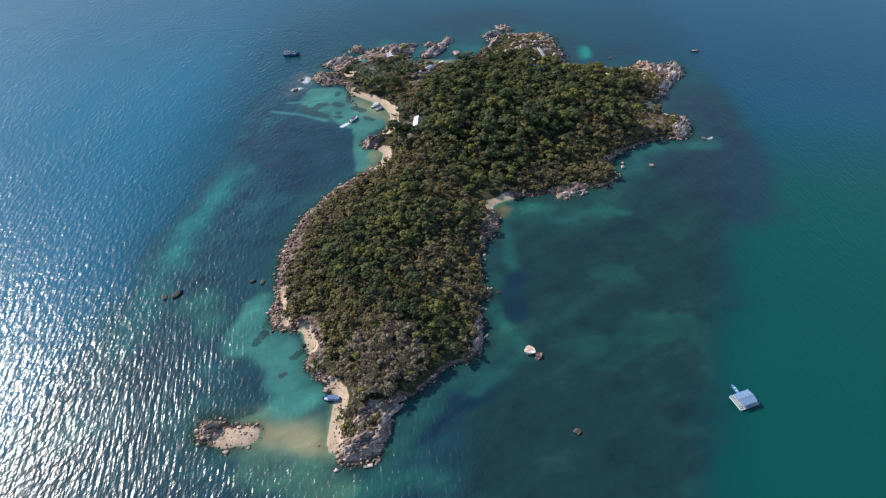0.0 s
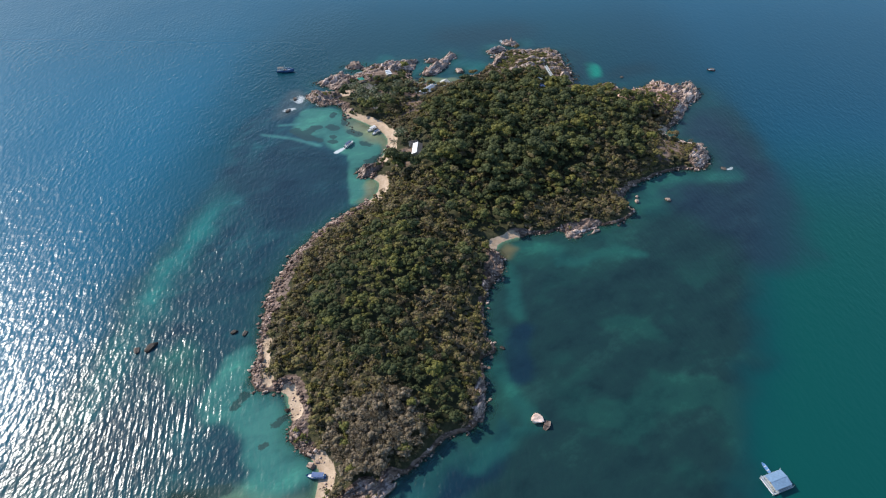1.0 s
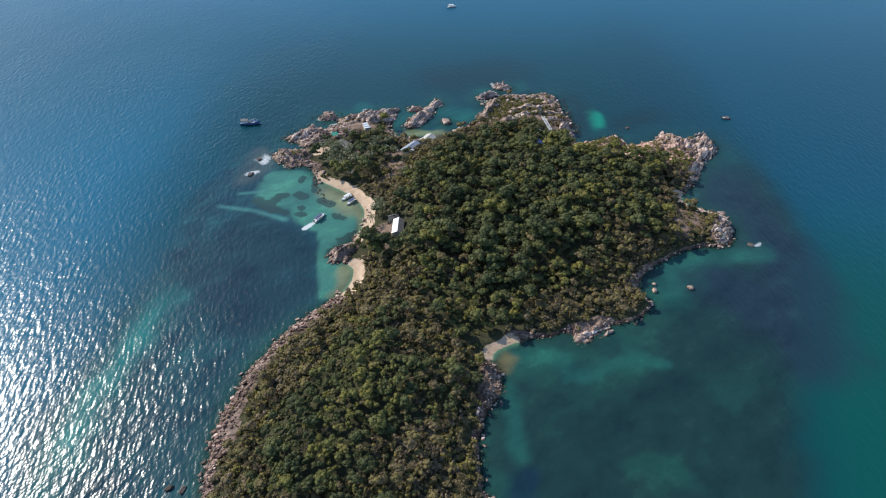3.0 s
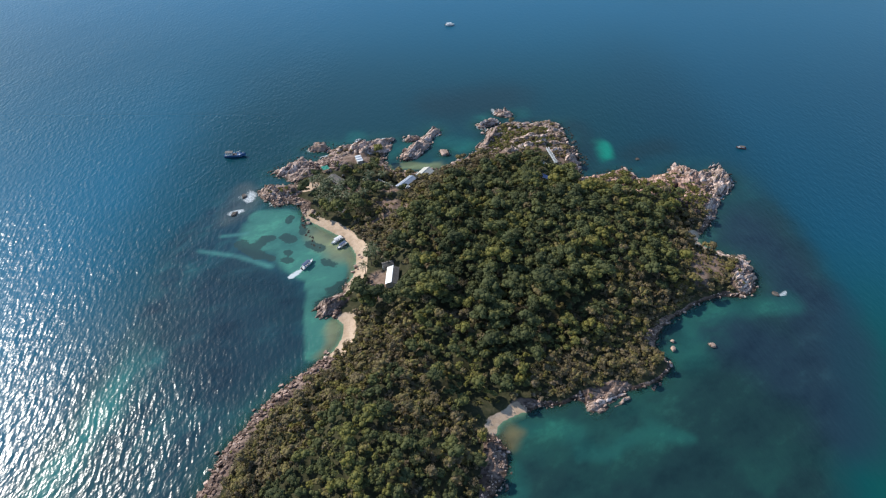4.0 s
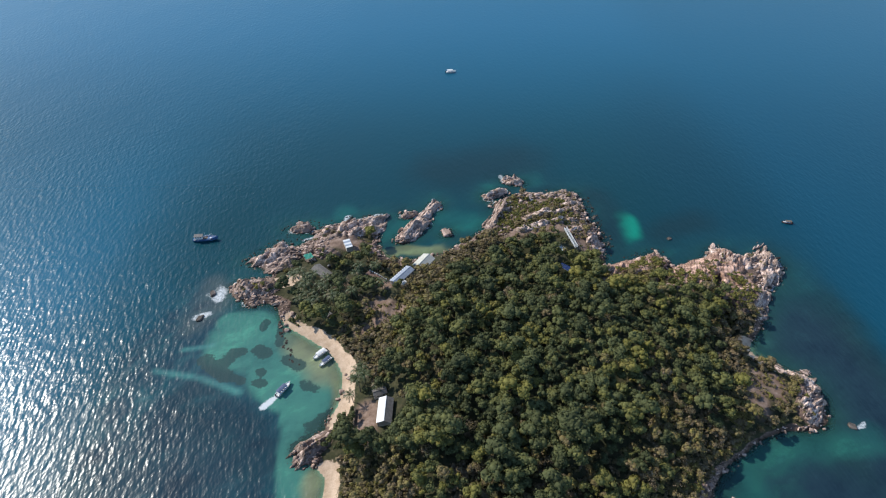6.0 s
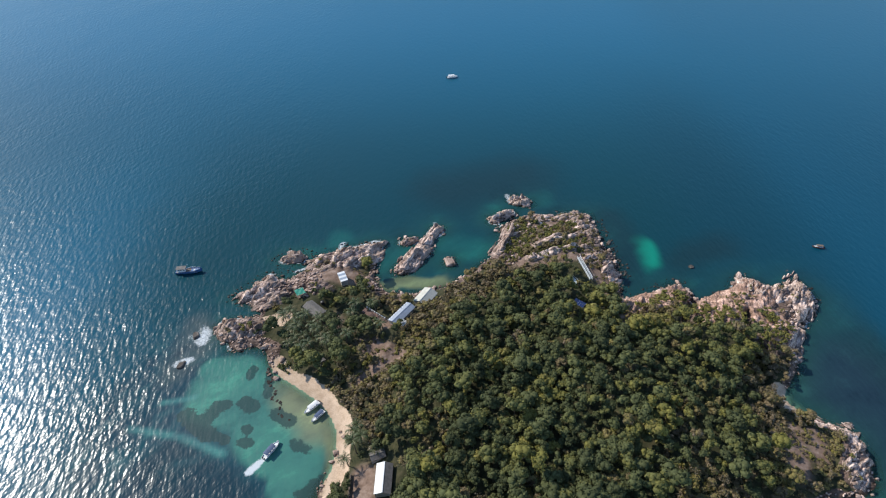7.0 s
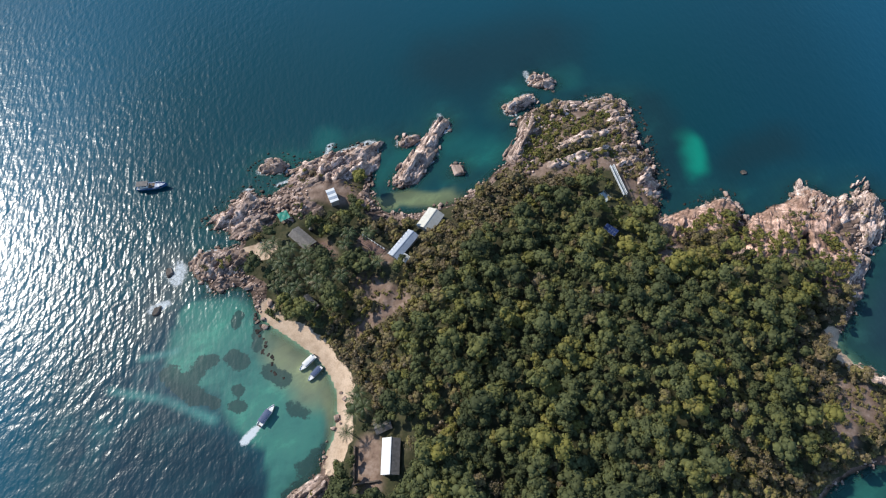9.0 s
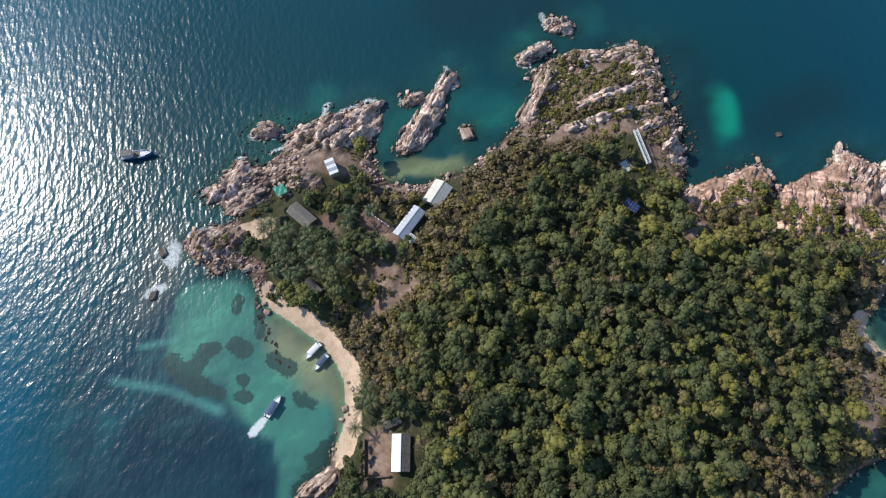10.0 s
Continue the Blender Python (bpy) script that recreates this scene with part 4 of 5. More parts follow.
slab_words = "slanting slab of pink-grey granite on the rocky headland"
block_words = "angular pink-grey granite boulder on the rocky shore"
for k, (x, y) in enumerate(rock_places(34, lambda d, r, s: r > 0.7 and 0 < d < 9, (-112, 440, 110, 565))):
    a = rng.uniform(1.4, 3.6)
    boulder("granite_block", slab_words, x, y, (a, a * rng.uniform(0.3, 0.5), a * rng.uniform(0.22, 0.4)), strike(x, y) + rng.normal(0, 7), rng.uniform(-30, 30), 0.33,
            BIG_MESHES[k % 6], "granite slabs on the headlands")
for k, (x, y) in enumerate(rock_places(150, lambda d, r, s: r > 0.5 and -1.5 < d < 5, (-112, 440, 214, 565))):
    a = rng.uniform(0.8, 1.0) * (0.7 + 1.3 * rng.random() ** 2)
    boulder("boulder", block_words, x, y, (a, a * rng.uniform(0.55, 0.9), a * rng.uniform(0.45, 0.8)), strike(x, y) + rng.normal(0, 30), rng.uniform(-14, 14), 0.3,
            group="shore boulders")


def outcrop_material(name, gain=(1.0, 1.0, 1.0)):
    """Layered granite: pink faces streaked along the layers, dark joints and lichen."""
    s = Shade(name, 0.85, 0, 0.3)
    tone = s.ramp(s.noise(4.0, 6, 0.65, s.place((0.45, 1, 1))), (0.32, (0.17, 0.125, 0.105)), (0.43, (0.44, 0.335, 0.285)), (0.54, (0.74, 0.60, 0.525)), (0.72, (0.52, 0.41, 0.35)))
    streak = s.ramp(s.noise(1.3, 6, 0.72, s.place((0.16, 1.0, 0.7))), (0.41, 0.10), (0.49, 0.85), (0.60, 1.0))
    tone = s.mix(0.75, tone, streak, "MULTIPLY")
    joint = s.ramp(s.noise(1.6, 4, 0.6, s.place((1.0, 0.3, 1.0))), (0.38, 0.25), (0.43, 1.0))
    tone = s.mix(0.6, tone, joint, "MULTIPLY")
    tone = s.mix(0.75, tone, s.ramp(s.noise(0.6, 6, 0.78), (0.34, 0.3), (0.5, 0.9), (0.68, 1.0)), "MULTIPLY")
    lichen = s.ramp(s.noise(8.0, 5, 0.6), (0.46, 0.0), (0.56, 1.0))
    tone = s.mix(s.maths("MULTIPLY", lichen, 0.72), tone, (0.18, 0.13, 0.10))
    grime = s.ramp(s.noise(3.0, 6, 0.7), (0.40, 0.32), (0.52, 1.0))
    tone = s.mix(0.7, tone, grime, "MULTIPLY")
    height = s.node("ShaderNodeSeparateXYZ", Vector=s.tree.nodes.new("ShaderNodeNewGeometry").outputs["Position"]).outputs["Z"]
    tide = s.maths("ADD", height, s.maths("MULTIPLY", s.noise(2.0, 3), 0.8))
    tone = s.mix(1.0, tone, s.ramp(tide, (0.55, (0.36, 0.34, 0.32)), (1.0, (1.0, 1.0, 1.0))), "MULTIPLY")
    tone = s.mix(1.0, tone, gain, "MULTIPLY")
    s.bump(s.noise(0.5, 6, 0.7, s.place((0.4, 1, 1))), 0.8, 0.09)
    return s.done(tone)


LAYERED = outcrop_material("layered_granite", (1.5, 1.43, 1.38))
WEATHERED = outcrop_material("weathered_granite", (1.05, 0.98, 0.93))
SALMON = outcrop_material("salmon_granite", (1.25, 1.0, 0.87))

SLAB_MESHES = {(k, pale): mesh_of("slab", *cut_rock(420 + k, 7, 0.012), LAYERED if pale else SALMON) for k in range(6) for pale in (True, False)}


def outcrop(label, ax, ay, bx, by, half, lie, seed, rough=1.0, lift=1.0, cell=0.42, stone=None, grain=0.62):
    """A craggy mass of slabs about the line a-b: layers run in the direction lie (degrees) and dip across it."""
    if label == low_words and stone is None:
        stone = WEATHERED
    mx, my = (ax + bx) / 2, (ay + by) / 2
    c, s = math.cos(radians(lie)), math.sin(radians(lie))
    ends = [((x - mx) * c + (y - my) * s, -(x - mx) * s + (y - my) * c) for x, y in ((ax, ay), (bx, by))]
    pad = half * 1.35
    us = np.arange(min(e[0] for e in ends) - pad, max(e[0] for e in ends) + pad, cell)
    vs = np.arange(min(e[1] for e in ends) - pad, max(e[1] for e in ends) + pad, cell)
    u, v = np.meshgrid(us, vs)
    x, y = mx + u * c - v * s, my + u * s + v * c
    inner = 1 - capsule(x, y, ax, ay, bx, by) / half + 0.9 * (fbm(x, y, 8, seed, 4) - 0.5)
    body = step(-0.05, 0.45, inner)
    w = v + 2.0 * (fbm(u * 0.35, v, 7, seed + 3, 2) - 0.5)
    total = 0.0
    for long, wide, high, crack in ((24.0, 5.0, 2.5, 1.9), (10.5, 1.9, 1.0, 0.8), (3.6, 0.85, 0.26, 0.14)):
        (r0, r1, r2), du, dv, gap = facets(u / grain, w / grain, long, wide, seed * 7 + int(10 * wide))
        plane = high * (r0 - 0.35) + (r1 - 0.5) * 0.45 * du - (0.42 + 0.7 * (r2 - 0.5)) * dv
        total = total + (plane - crack * (1 - step(0.0, 0.34 + 0.06 * wide, gap)) * (r1 > 0.25)) * grain ** 0.7
    total = rough * total + 0.5 * (fbm(u * 0.5, v, 1.1, seed + 7, 3) - 0.5) - 4.5 * zone(x, y, GULLIES, 0.3)
    z = on_grid(GZ, x, y) + 0.8 * lift * body + total * (0.25 + 0.75 * body) * (0.45 + 0.75 * step(0.38, 0.56, fbm(x, y, 12, seed + 11, 3))) + 0.2 - 1.9 * (1 - step(-0.35, 0.2, inner))
    ny, nx = z.shape
    jit = np.random.default_rng(seed).uniform(-0.16, 0.16, (2, ny, nx)) * cell
    verts = np.stack([(u + jit[0]).ravel(), (v + jit[1]).ravel(), z.ravel()], 1)
    a = (np.arange(ny - 1)[:, None] * nx + np.arange(nx - 1)[None, :]).ravel()
    quads = np.stack([a, a + 1, a + nx + 1, a + nx], 1)[(inner[:-1, :-1] > -0.3).ravel()]
    used, back_index = np.unique(quads, return_inverse=True)
    ob = tagged(new("granite_outcrop", mesh_of("granite_outcrop", verts[used], back_index.reshape(quads.shape), stone or LAYERED)), label, "rock outcrop", "granite outcrops")
    ob.matrix_basis = pose(mx, my, 0, 0, 0, lie)
    r = np.random.default_rng(seed + 50)
    spots = np.argwhere(inner > 0.22)
    for k in range(2 + int(len(spots) * cell * cell / 130)):
        j, i = spots[int(r.integers(0, len(spots)))]
        a = r.uniform(1.3, 3.2) * (0.7 if half < 4 else 1.0)
        slab = new("slab", SLAB_MESHES[(k + seed) % 6, stone is not SALMON])
        slab.parent = ob
        slab.matrix_basis = pose(u[j, i], v[j, i], z[j, i] + 0.05, r.uniform(-20, 20), r.uniform(-6, 6), r.normal(0, 9)) @ Matrix.Diagonal((a, a * r.uniform(0.3, 0.5), a * r.uniform(0.16, 0.3), 1))
    return ob


ridge_words = "craggy pink-grey granite ridge of long slanting slabs"
dome_words = "smooth salmon granite cliff slabs above the sea"
low_words = "low weathered granite outcrop at the waterline"
outcrop(ridge_words, -101, 475, -88, 487, 7.0, 40, 1, 0.9, 1.0)
outcrop("smooth pale slab on the western rocks", -91, 480, -86, 486, 3.4, 62, 34, 0.35, 2.2)
outcrop("brown granite blocks along the northern edge", -68, 503, -50, 513, 4.6, 30, 2, 0.9, 1.0, 0.42, WEATHERED)
outcrop("steep pale granite mass of long tilted slabs", -46, 502, -31, 513, 8.6, 43, 32, 1.1, 1.5)
outcrop(low_words, -68, 495, -56, 496, 3.6, 35, 33, 0.6, 0.2)
outcrop(low_words, -93, 471, -82, 475, 5.5, 30, 26, 0.9, 0.6)
outcrop("dark low rock beside a granite islet", -14, 520, -8, 523, 3.6, 30, 35, 0.7, 0.4, 0.42, WEATHERED)
outcrop(low_words, -104, 452, -93, 455, 8, 60, 3)
outcrop("long granite islet ridge of tilted slabs", -12, 501, -4, 513, 7.4, 58, 4, 0.85, 1.6)
outcrop("narrow granite islet ridge with foam at its tip", -3, 518, 5, 532, 4.0, 62, 5, 0.9, 1.6)
outcrop(ridge_words, 62, 540, 94, 541, 4.6, 14, 6, 0.8, 0.8)
outcrop(ridge_words, 90, 534, 97, 524, 5.0, 20, 31, 0.8, 0.8)
outcrop(ridge_words, 92, 502, 104, 486, 6.2, 28, 7, 0.9, 0.8)
outcrop("narrow granite rib among olive scrub", 64, 511, 92, 521, 2.9, 19, 8, 0.7, 1.3)
outcrop("narrow granite rib among olive scrub", 57, 500, 92, 507, 2.6, 12, 9, 0.7, 1.3)
outcrop(low_words, 49, 527, 40, 509, 5.0, 60, 10, 0.9)
outcrop("jagged granite islet off the northern headland", 43, 540, 51, 546, 4.6, 30, 11, 1.1, 1.2)
outcrop("jagged granite islet with breaking foam", 57, 560, 63, 557, 4.6, 10, 12, 1.1, 1.2)
outcrop(dome_words, 113, 464, 135, 469, 9.5, 60, 13, 0.3, 1.7, 0.42, SALMON, 1.5)
outcrop(dome_words, 150, 460, 175, 470, 12, 68, 15, 0.3, 1.8, 0.42, SALMON, 1.5)
outcrop(dome_words, 172, 458, 177, 441, 10, 76, 14, 0.26, 1.4, 0.42, SALMON, 1.5)
outcrop("low salmon granite slab with mossy scrub", 136, 452, 151, 447, 7, 62, 27, 0.3, 1.2, 0.42, SALMON, 1.5)
outcrop(ridge_words, 178, 469, 200, 470, 8.5, 50, 16, 0.95, 1.2)
outcrop(ridge_words, 202, 474, 197, 454, 7.5, 62, 17, 0.8, 0.6)
outcrop("pale broken granite sloping to the sea", 170, 395, 186, 389, 5.0, 150, 37, 0.8, 0.4, 0.42, LAYERED, 0.45)
outcrop("jagged granite finger running into the sea", 174, 480, 176, 486, 4, 76, 28, 0.9, 1.5)
outcrop("jagged granite finger running into the sea", 202, 482, 206, 488, 4.5, 50, 29, 1.0, 1.0)
outcrop("broken pale granite along the eastern shore", 188, 442, 180, 430, 4.5, 60, 30, 0.9, 0.8)
outcrop(ridge_words, 176, 368, 186, 386, 7.0, 40, 18, 0.8, 0.4, 0.42, LAYERED, 0.45)
outcrop(low_words, -41, 110, -26, 117, 5.5, 25, 19, 0.9, 0.4, 0.36, WEATHERED, 0.42)
outcrop(low_words, -36, 125, -29, 132, 4.5, 35, 36, 0.9, 0.5, 0.36, WEATHERED, 0.45)
outcrop(low_words, -25, 119, -20, 134, 4.0, 40, 20, 0.9, 0.3, 0.36, WEATHERED, 0.4)
outcrop("tumbled granite blocks below a wooded shore", 76, 287.5, 93, 294, 3.2, 20, 21, 0.9, 0.2, 0.36, LAYERED, 0.34)
outcrop(low_words, 18, 166, 20, 185, 3.4, 70, 22, 0.8, 0.3, 0.36, WEATHERED, 0.4)
outcrop("jagged brown rocks between two beaches", -48, 357, -56, 348, 6.0, 40, 23, 1.1, 0.8, 0.42, WEATHERED, 0.5)
outcrop(low_words, -84, 507, -77, 508.5, 4.4, 20, 24, 0.9)
outcrop(low_words, -104, 122, -99, 120, 3.8, 35, 25, 0.8, 0.3, 0.36, WEATHERED, 0.5)


def rubble(name, places, kinds, low, high, label, stone=None, awash=True):
    verts, tris, count = [], [], 0
    for k, (x, y) in enumerate(places):
        v, f = kinds[k % len(kinds)]
        a = (low + (high - low) * rng.random() ** 2.2) * (0.8 if y < 425 else 1.0)
        t = radians(strike(x, y) + rng.normal(0, 28))
        q = v * (a, a * rng.uniform(0.5, 0.9), a * rng.uniform(0.4, 0.8))
        c, s = math.cos(t), math.sin(t)
        z = max(ground_z(x, y), -0.9) + 0.3 * a if stone is None or not awash else 0.02 - 0.45 * a * rng.random()
        verts.append(np.stack([q[:, 0] * c - q[:, 1] * s + x, q[:, 0] * s + q[:, 1] * c + y, q[:, 2] + z], 1))
        tris.append(f + count)
        count += len(v)
    return tagged(new(name, mesh_of(name, np.concatenate(verts), np.concatenate(tris), stone or GRANITE_LOOSE)), label, "rocks", kind="stuff")


rubble("shore_rocks", rock_places(1300, lambda d, r, s: r > 0.45 and -3.0 < d < 4.0, (-125, 100, 216, 566)), ROCKS, 0.55, 2.0, "tumbled granite blocks along the island's shores")
rubble("shore_rocks", rock_places(520, lambda d, r, s: r > 0.4 and -1.0 < d < 7, (-100, 165, -38, 350)), ROCKS, 0.5, 1.9, "jumbled grey granite blocks along the western shore", rock_material("western_rubble", True, (0.78, 0.72, 0.70)), False)
rubble("shore_rocks", rock_places(230, lambda d, r, s: d > 0.5, (-104, 472, -58, 500)) + rock_places(160, lambda d, r, s: d > -0.5, (-24, 489, -2, 503)) + rock_places(420, lambda d, r, s: 0 < d < 16, (40, 495, 104, 545)), ROCKS, 0.4, 1.5, "pale broken granite over the northern headlands")
rubble("shore_rocks", rock_places(140, lambda d, r, s: -1 < d < 10, (184, 442, 206, 480)), ROCKS, 0.4, 1.6, "pale broken granite above the eastern cliffs", rock_material("pale_rubble", True, 1.3), False)
rubble("shore_rocks", rock_places(150, lambda d, r, s: d > -2.5, (-108, 110, -78, 130)) + rock_places(260, lambda d, r, s: -1 < d < 12, (-48, 104, -16, 138)) + rock_places(120, lambda d, r, s: -2 < d < 5, (-68, 142, -46, 180)), PEBBLES, 0.25, 1.05, "tumbled stones round the southern landing")
rubble("stones", rock_places(4600, lambda d, r, s: (r > 0.4 and -4 < d < 5) or (s > 0.4 and -1 < d < 1.2 and r > 0.1), (-125, 100, 216, 566)), PEBBLES, 0.35, 1.1,
       "small broken stones scattered along the waterline")
rubble("reef_rocks", rock_places(150, lambda d, r, s: -7 < d < -0.5, (98, 486, 116, 540)) + rock_places(110, lambda d, r, s: -5 < d < -0.5, (110, 464, 212, 492))
       + rock_places(160, lambda d, r, s: -6 < d < -1, (-112, 470, -30, 522)), PEBBLES, 0.4, 1.5, "dark weedy rocks awash off the northern shores", rock_material("weedy_rubble", True, (0.26, 0.30, 0.30)))
# ---- palms, buildings, boats ----
def thing(name, label, category, m, group=""):
    ob = tagged(new(name), label, category, group)
    ob.matrix_basis = m
    return ob


def part(name, bm, material, parent, label="", smooth=False):
    me = bpy.data.meshes.new(name)
    bm.normal_update()
    bm.to_mesh(me)
    bm.free()
    if smooth:
        me.polygons.foreach_set("use_smooth", np.ones(len(me.polygons), bool))
    me.materials.append(material)
    ob = new(name, me)
    ob.parent = parent
    if label:
        ob["label"] = label
    return ob


def box(cx, cy, cz, sx, sy, sz, turn=0.0, tilt=0.0, bevel=0.0, into=None):
    """A box about a centre, with worn edges where bevel is given."""
    bm = into or bmesh.new()
    made = bmesh.ops.create_cube(bm, size=1, matrix=pose(cx, cy, cz, tilt, 0, turn) @ Matrix.Diagonal((sx, sy, sz, 1)))
    if bevel:
        edges = list({e for v in made["verts"] for e in v.link_edges})
        bmesh.ops.bevel(bm, geom=edges, offset=bevel, segments=1, affect="EDGES")
    return bm


def tube(a, b, r0, r1=None, sides=8, into=None):
    """A round bar from a to b."""
    bm = into or bmesh.new()
    a, b = Vector(a), Vector(b)
    m = Matrix.Translation((a + b) / 2) @ (b - a).to_track_quat("Z", "Y").to_matrix().to_4x4()
    bmesh.ops.create_cone(bm, cap_ends=True, segments=sides, radius1=r0, radius2=r0 if r1 is None else r1, depth=(b - a).length, matrix=m)
    return bm


def ribbed(length, run, rise, pitch=0.5, depth=0.05, thick=0.04):
    """A sheet of ribbed roofing: length along x, from the ridge at y = 0, z = 0 down to y = run, z = -rise."""
    bm = bmesh.new()
    n = max(4, int(length / pitch))
    rows = []
    for side in (0, -thick):
        row = []
        for k in range(2 * n + 1):
            x = -length / 2 + length * k / (2 * n)
            z = side + (depth if k % 2 else 0)
            row.append((bm.verts.new((x, 0, z)), bm.verts.new((x, run, z - rise))))
        rows.append(row)
    for k in range(2 * n):
        (a, b), (c, d) = rows[0][k], rows[0][k + 1]
        bm.faces.new((a, c, d, b))
        (e, f), (g, h) = rows[1][k], rows[1][k + 1]
        bm.faces.new((e, f, h, g))
        bm.faces.new((b, d, h, f))
        bm.faces.new((a, e, g, c))
    for k in (0, 2 * n):
        (a, b), (e, f) = rows[0][k], rows[1][k]
        bm.faces.new((a, b, f, e) if k == 0 else (a, e, f, b))
    bmesh.ops.recalc_face_normals(bm, faces=bm.faces)
    return bm


WHITE_METAL = plain("white_roof_sheet", (0.72, 0.72, 0.70), 0.45, wear=0.12, size=1.5)
CREAM_METAL = plain("cream_roof_sheet", (0.50, 0.48, 0.41), 0.5, wear=0.15, size=1.5)
PALE_BLUE = plain("pale_blue_roof_sheet", (0.29, 0.33, 0.39), 0.45, wear=0.15, size=1.8)
GREY_ROOF = plain("grey_fibre_roof", (0.17, 0.155, 0.14), 0.85, wear=0.3, size=1.2)
BLUE_ROOF = plain("blue_roof_sheet", (0.17, 0.33, 0.58), 0.45, wear=0.18, size=1.6)
GREY_BLUE = plain("grey_blue_roof_sheet", (0.20, 0.31, 0.44), 0.5, wear=0.2, size=1.2)
GREEN_SHEET = plain("green_tarpaulin", (0.02, 0.24, 0.16), 0.5, wear=0.3, size=0.8)
PLASTER = plain("limewashed_wall", (0.48, 0.45, 0.40), 0.9, wear=0.25, size=1.0)
TIMBER = plain("weathered_timber", (0.21, 0.15, 0.105), 0.85, wear=0.4, size=0.5)
TILE = plain("red_brown_paving", (0.20, 0.12, 0.095), 0.85, wear=0.35, size=0.8)
DARK = plain("dark_opening", (0.03, 0.03, 0.035), 0.4, wear=0.2)
WHITE = plain("white_gelcoat", (0.75, 0.75, 0.73), 0.35, wear=0.08, size=0.7)
BLUE_HULL = plain("blue_hull_paint", (0.05, 0.13, 0.30), 0.4, wear=0.25, size=0.7)
FADED_BLUE = plain("faded_blue_canopy", (0.115, 0.17, 0.33), 0.7, wear=0.2, size=0.7)
NAVY = plain("navy_canopy", (0.055, 0.085, 0.16), 0.7, wear=0.2, size=0.7)
ORANGE = plain("red_brown_hull_paint", (0.28, 0.10, 0.06), 0.5, wear=0.25, size=0.7)
STEEL = plain("painted_steel", (0.55, 0.57, 0.55), 0.5, 0.2, wear=0.2, size=0.5)
TEAL_STEEL = plain("pale_green_steel", (0.34, 0.46, 0.42), 0.5, wear=0.2, size=0.5)
CELLS = plain("solar_glass", (0.02, 0.035, 0.11), 0.12, wear=0.2, size=0.3)
BLACK = plain("black_plastic", (0.025, 0.025, 0.028), 0.5, wear=0.2)
STONE_WALL = plain("rubble_wall", (0.16, 0.125, 0.10), 0.95, wear=0.45, size=0.4)
FROND = Shade("palm_frond", 0.5, 0, 0.3)
FROND = FROND.done(FROND.ramp(FROND.random(), (0.0, (0.035, 0.055, 0.018)), (0.6, (0.06, 0.08, 0.026)), (0.9, (0.11, 0.105, 0.04)), (1.0, (0.16, 0.12, 0.06))))


def frond_mesh():
    """A drooping palm leaf 3.4 m long with leaflets on both sides."""
    bm = bmesh.new()
    spine = [Vector((3.4 * t, 0, 1.15 * math.sin(2.1 * t) - 1.35 * t * t)) for t in [k / 9 for k in range(10)]]
    for k in range(9):
        a, b = spine[k], spine[k + 1]
        w = 0.12 + 0.62 * math.sin(math.pi * min(1, (k + 1.2) / 10.5))
        for s in (-1, 1):
            for j in (0.0, 0.5):
                p, q = a.lerp(b, j), a.lerp(b, j + 0.34)
                tip = p.lerp(q, 0.5) + Vector((0.34, s * w, -0.32 * w))
                bm.faces.new([bm.verts.new(v) for v in (p, q, tip)])
        bm.faces.new([bm.verts.new(v) for v in (a + Vector((0, -0.045, 0.01)), b + Vector((0, -0.045, 0.01)), b + Vector((0, 0.045, 0.01)), a + Vector((0, 0.045, 0.01)))])
    return bm


def palm():
    ob = thing("palm_tree", "slender coconut palm with drooping green fronds near the beach", "palm tree", Matrix(), "palms by the cove")
    bm = bmesh.new()
    spots = [Vector((0.9 * t * t, 0, 6.6 * t)) for t in [k / 6 for k in range(7)]]
    for k in range(6):
        tube(spots[k] - Vector((0, 0, 0.6 if k == 0 else 0)), spots[k + 1], 0.20 - 0.015 * k, 0.185 - 0.015 * k, 7, bm)
    part("trunk", bm, BARK, ob)
    shared = None
    for k in range(15):
        if shared is None:
            leaf = part("frond", frond_mesh(), FROND, ob)
            shared = leaf.data
        else:
            leaf = new("frond", shared)
            leaf.parent = ob
        leaf.matrix_basis = pose(0.9, 0, 6.6, 0, -34 + 30 * (k % 3) if k % 3 else 4, 24 * k + 7 * (k % 2)) @ Matrix.Diagonal((0.85 + 0.1 * (k % 3),) * 3 + (1,))
    nuts = bmesh.new()
    for k in range(5):
        bmesh.ops.create_icosphere(nuts, subdivisions=1, radius=0.15, matrix=pose(0.9 + 0.25 * math.cos(1.26 * k), 0.25 * math.sin(1.26 * k), 6.4))
    part("coconuts", nuts, TIMBER, ob, "small brown coconuts under the fronds")
    return ob


first = palm()
for k, (x, y) in enumerate(PALMS):
    size = 1.05 + 0.3 * ((k * 37) % 11) / 10
    m = pose(x, y, ground_z(x, y), 0, 0, (k * 83) % 360) @ Matrix.Diagonal((size, size, size, 1))
    if k == 0:
        first.matrix_basis = m
    else:
        copy_thing(first, Matrix()).matrix_basis = m


def footprint(x, y, turn, length, width):
    c, s = math.cos(radians(turn)), math.sin(radians(turn))
    zs = [ground_z(x + c * a * length / 2 - s * b * width / 2, y + s * a * length / 2 + c * b * width / 2) for a in (-1, 0, 1) for b in (-1, 0, 1)]
    return min(zs), max(zs)


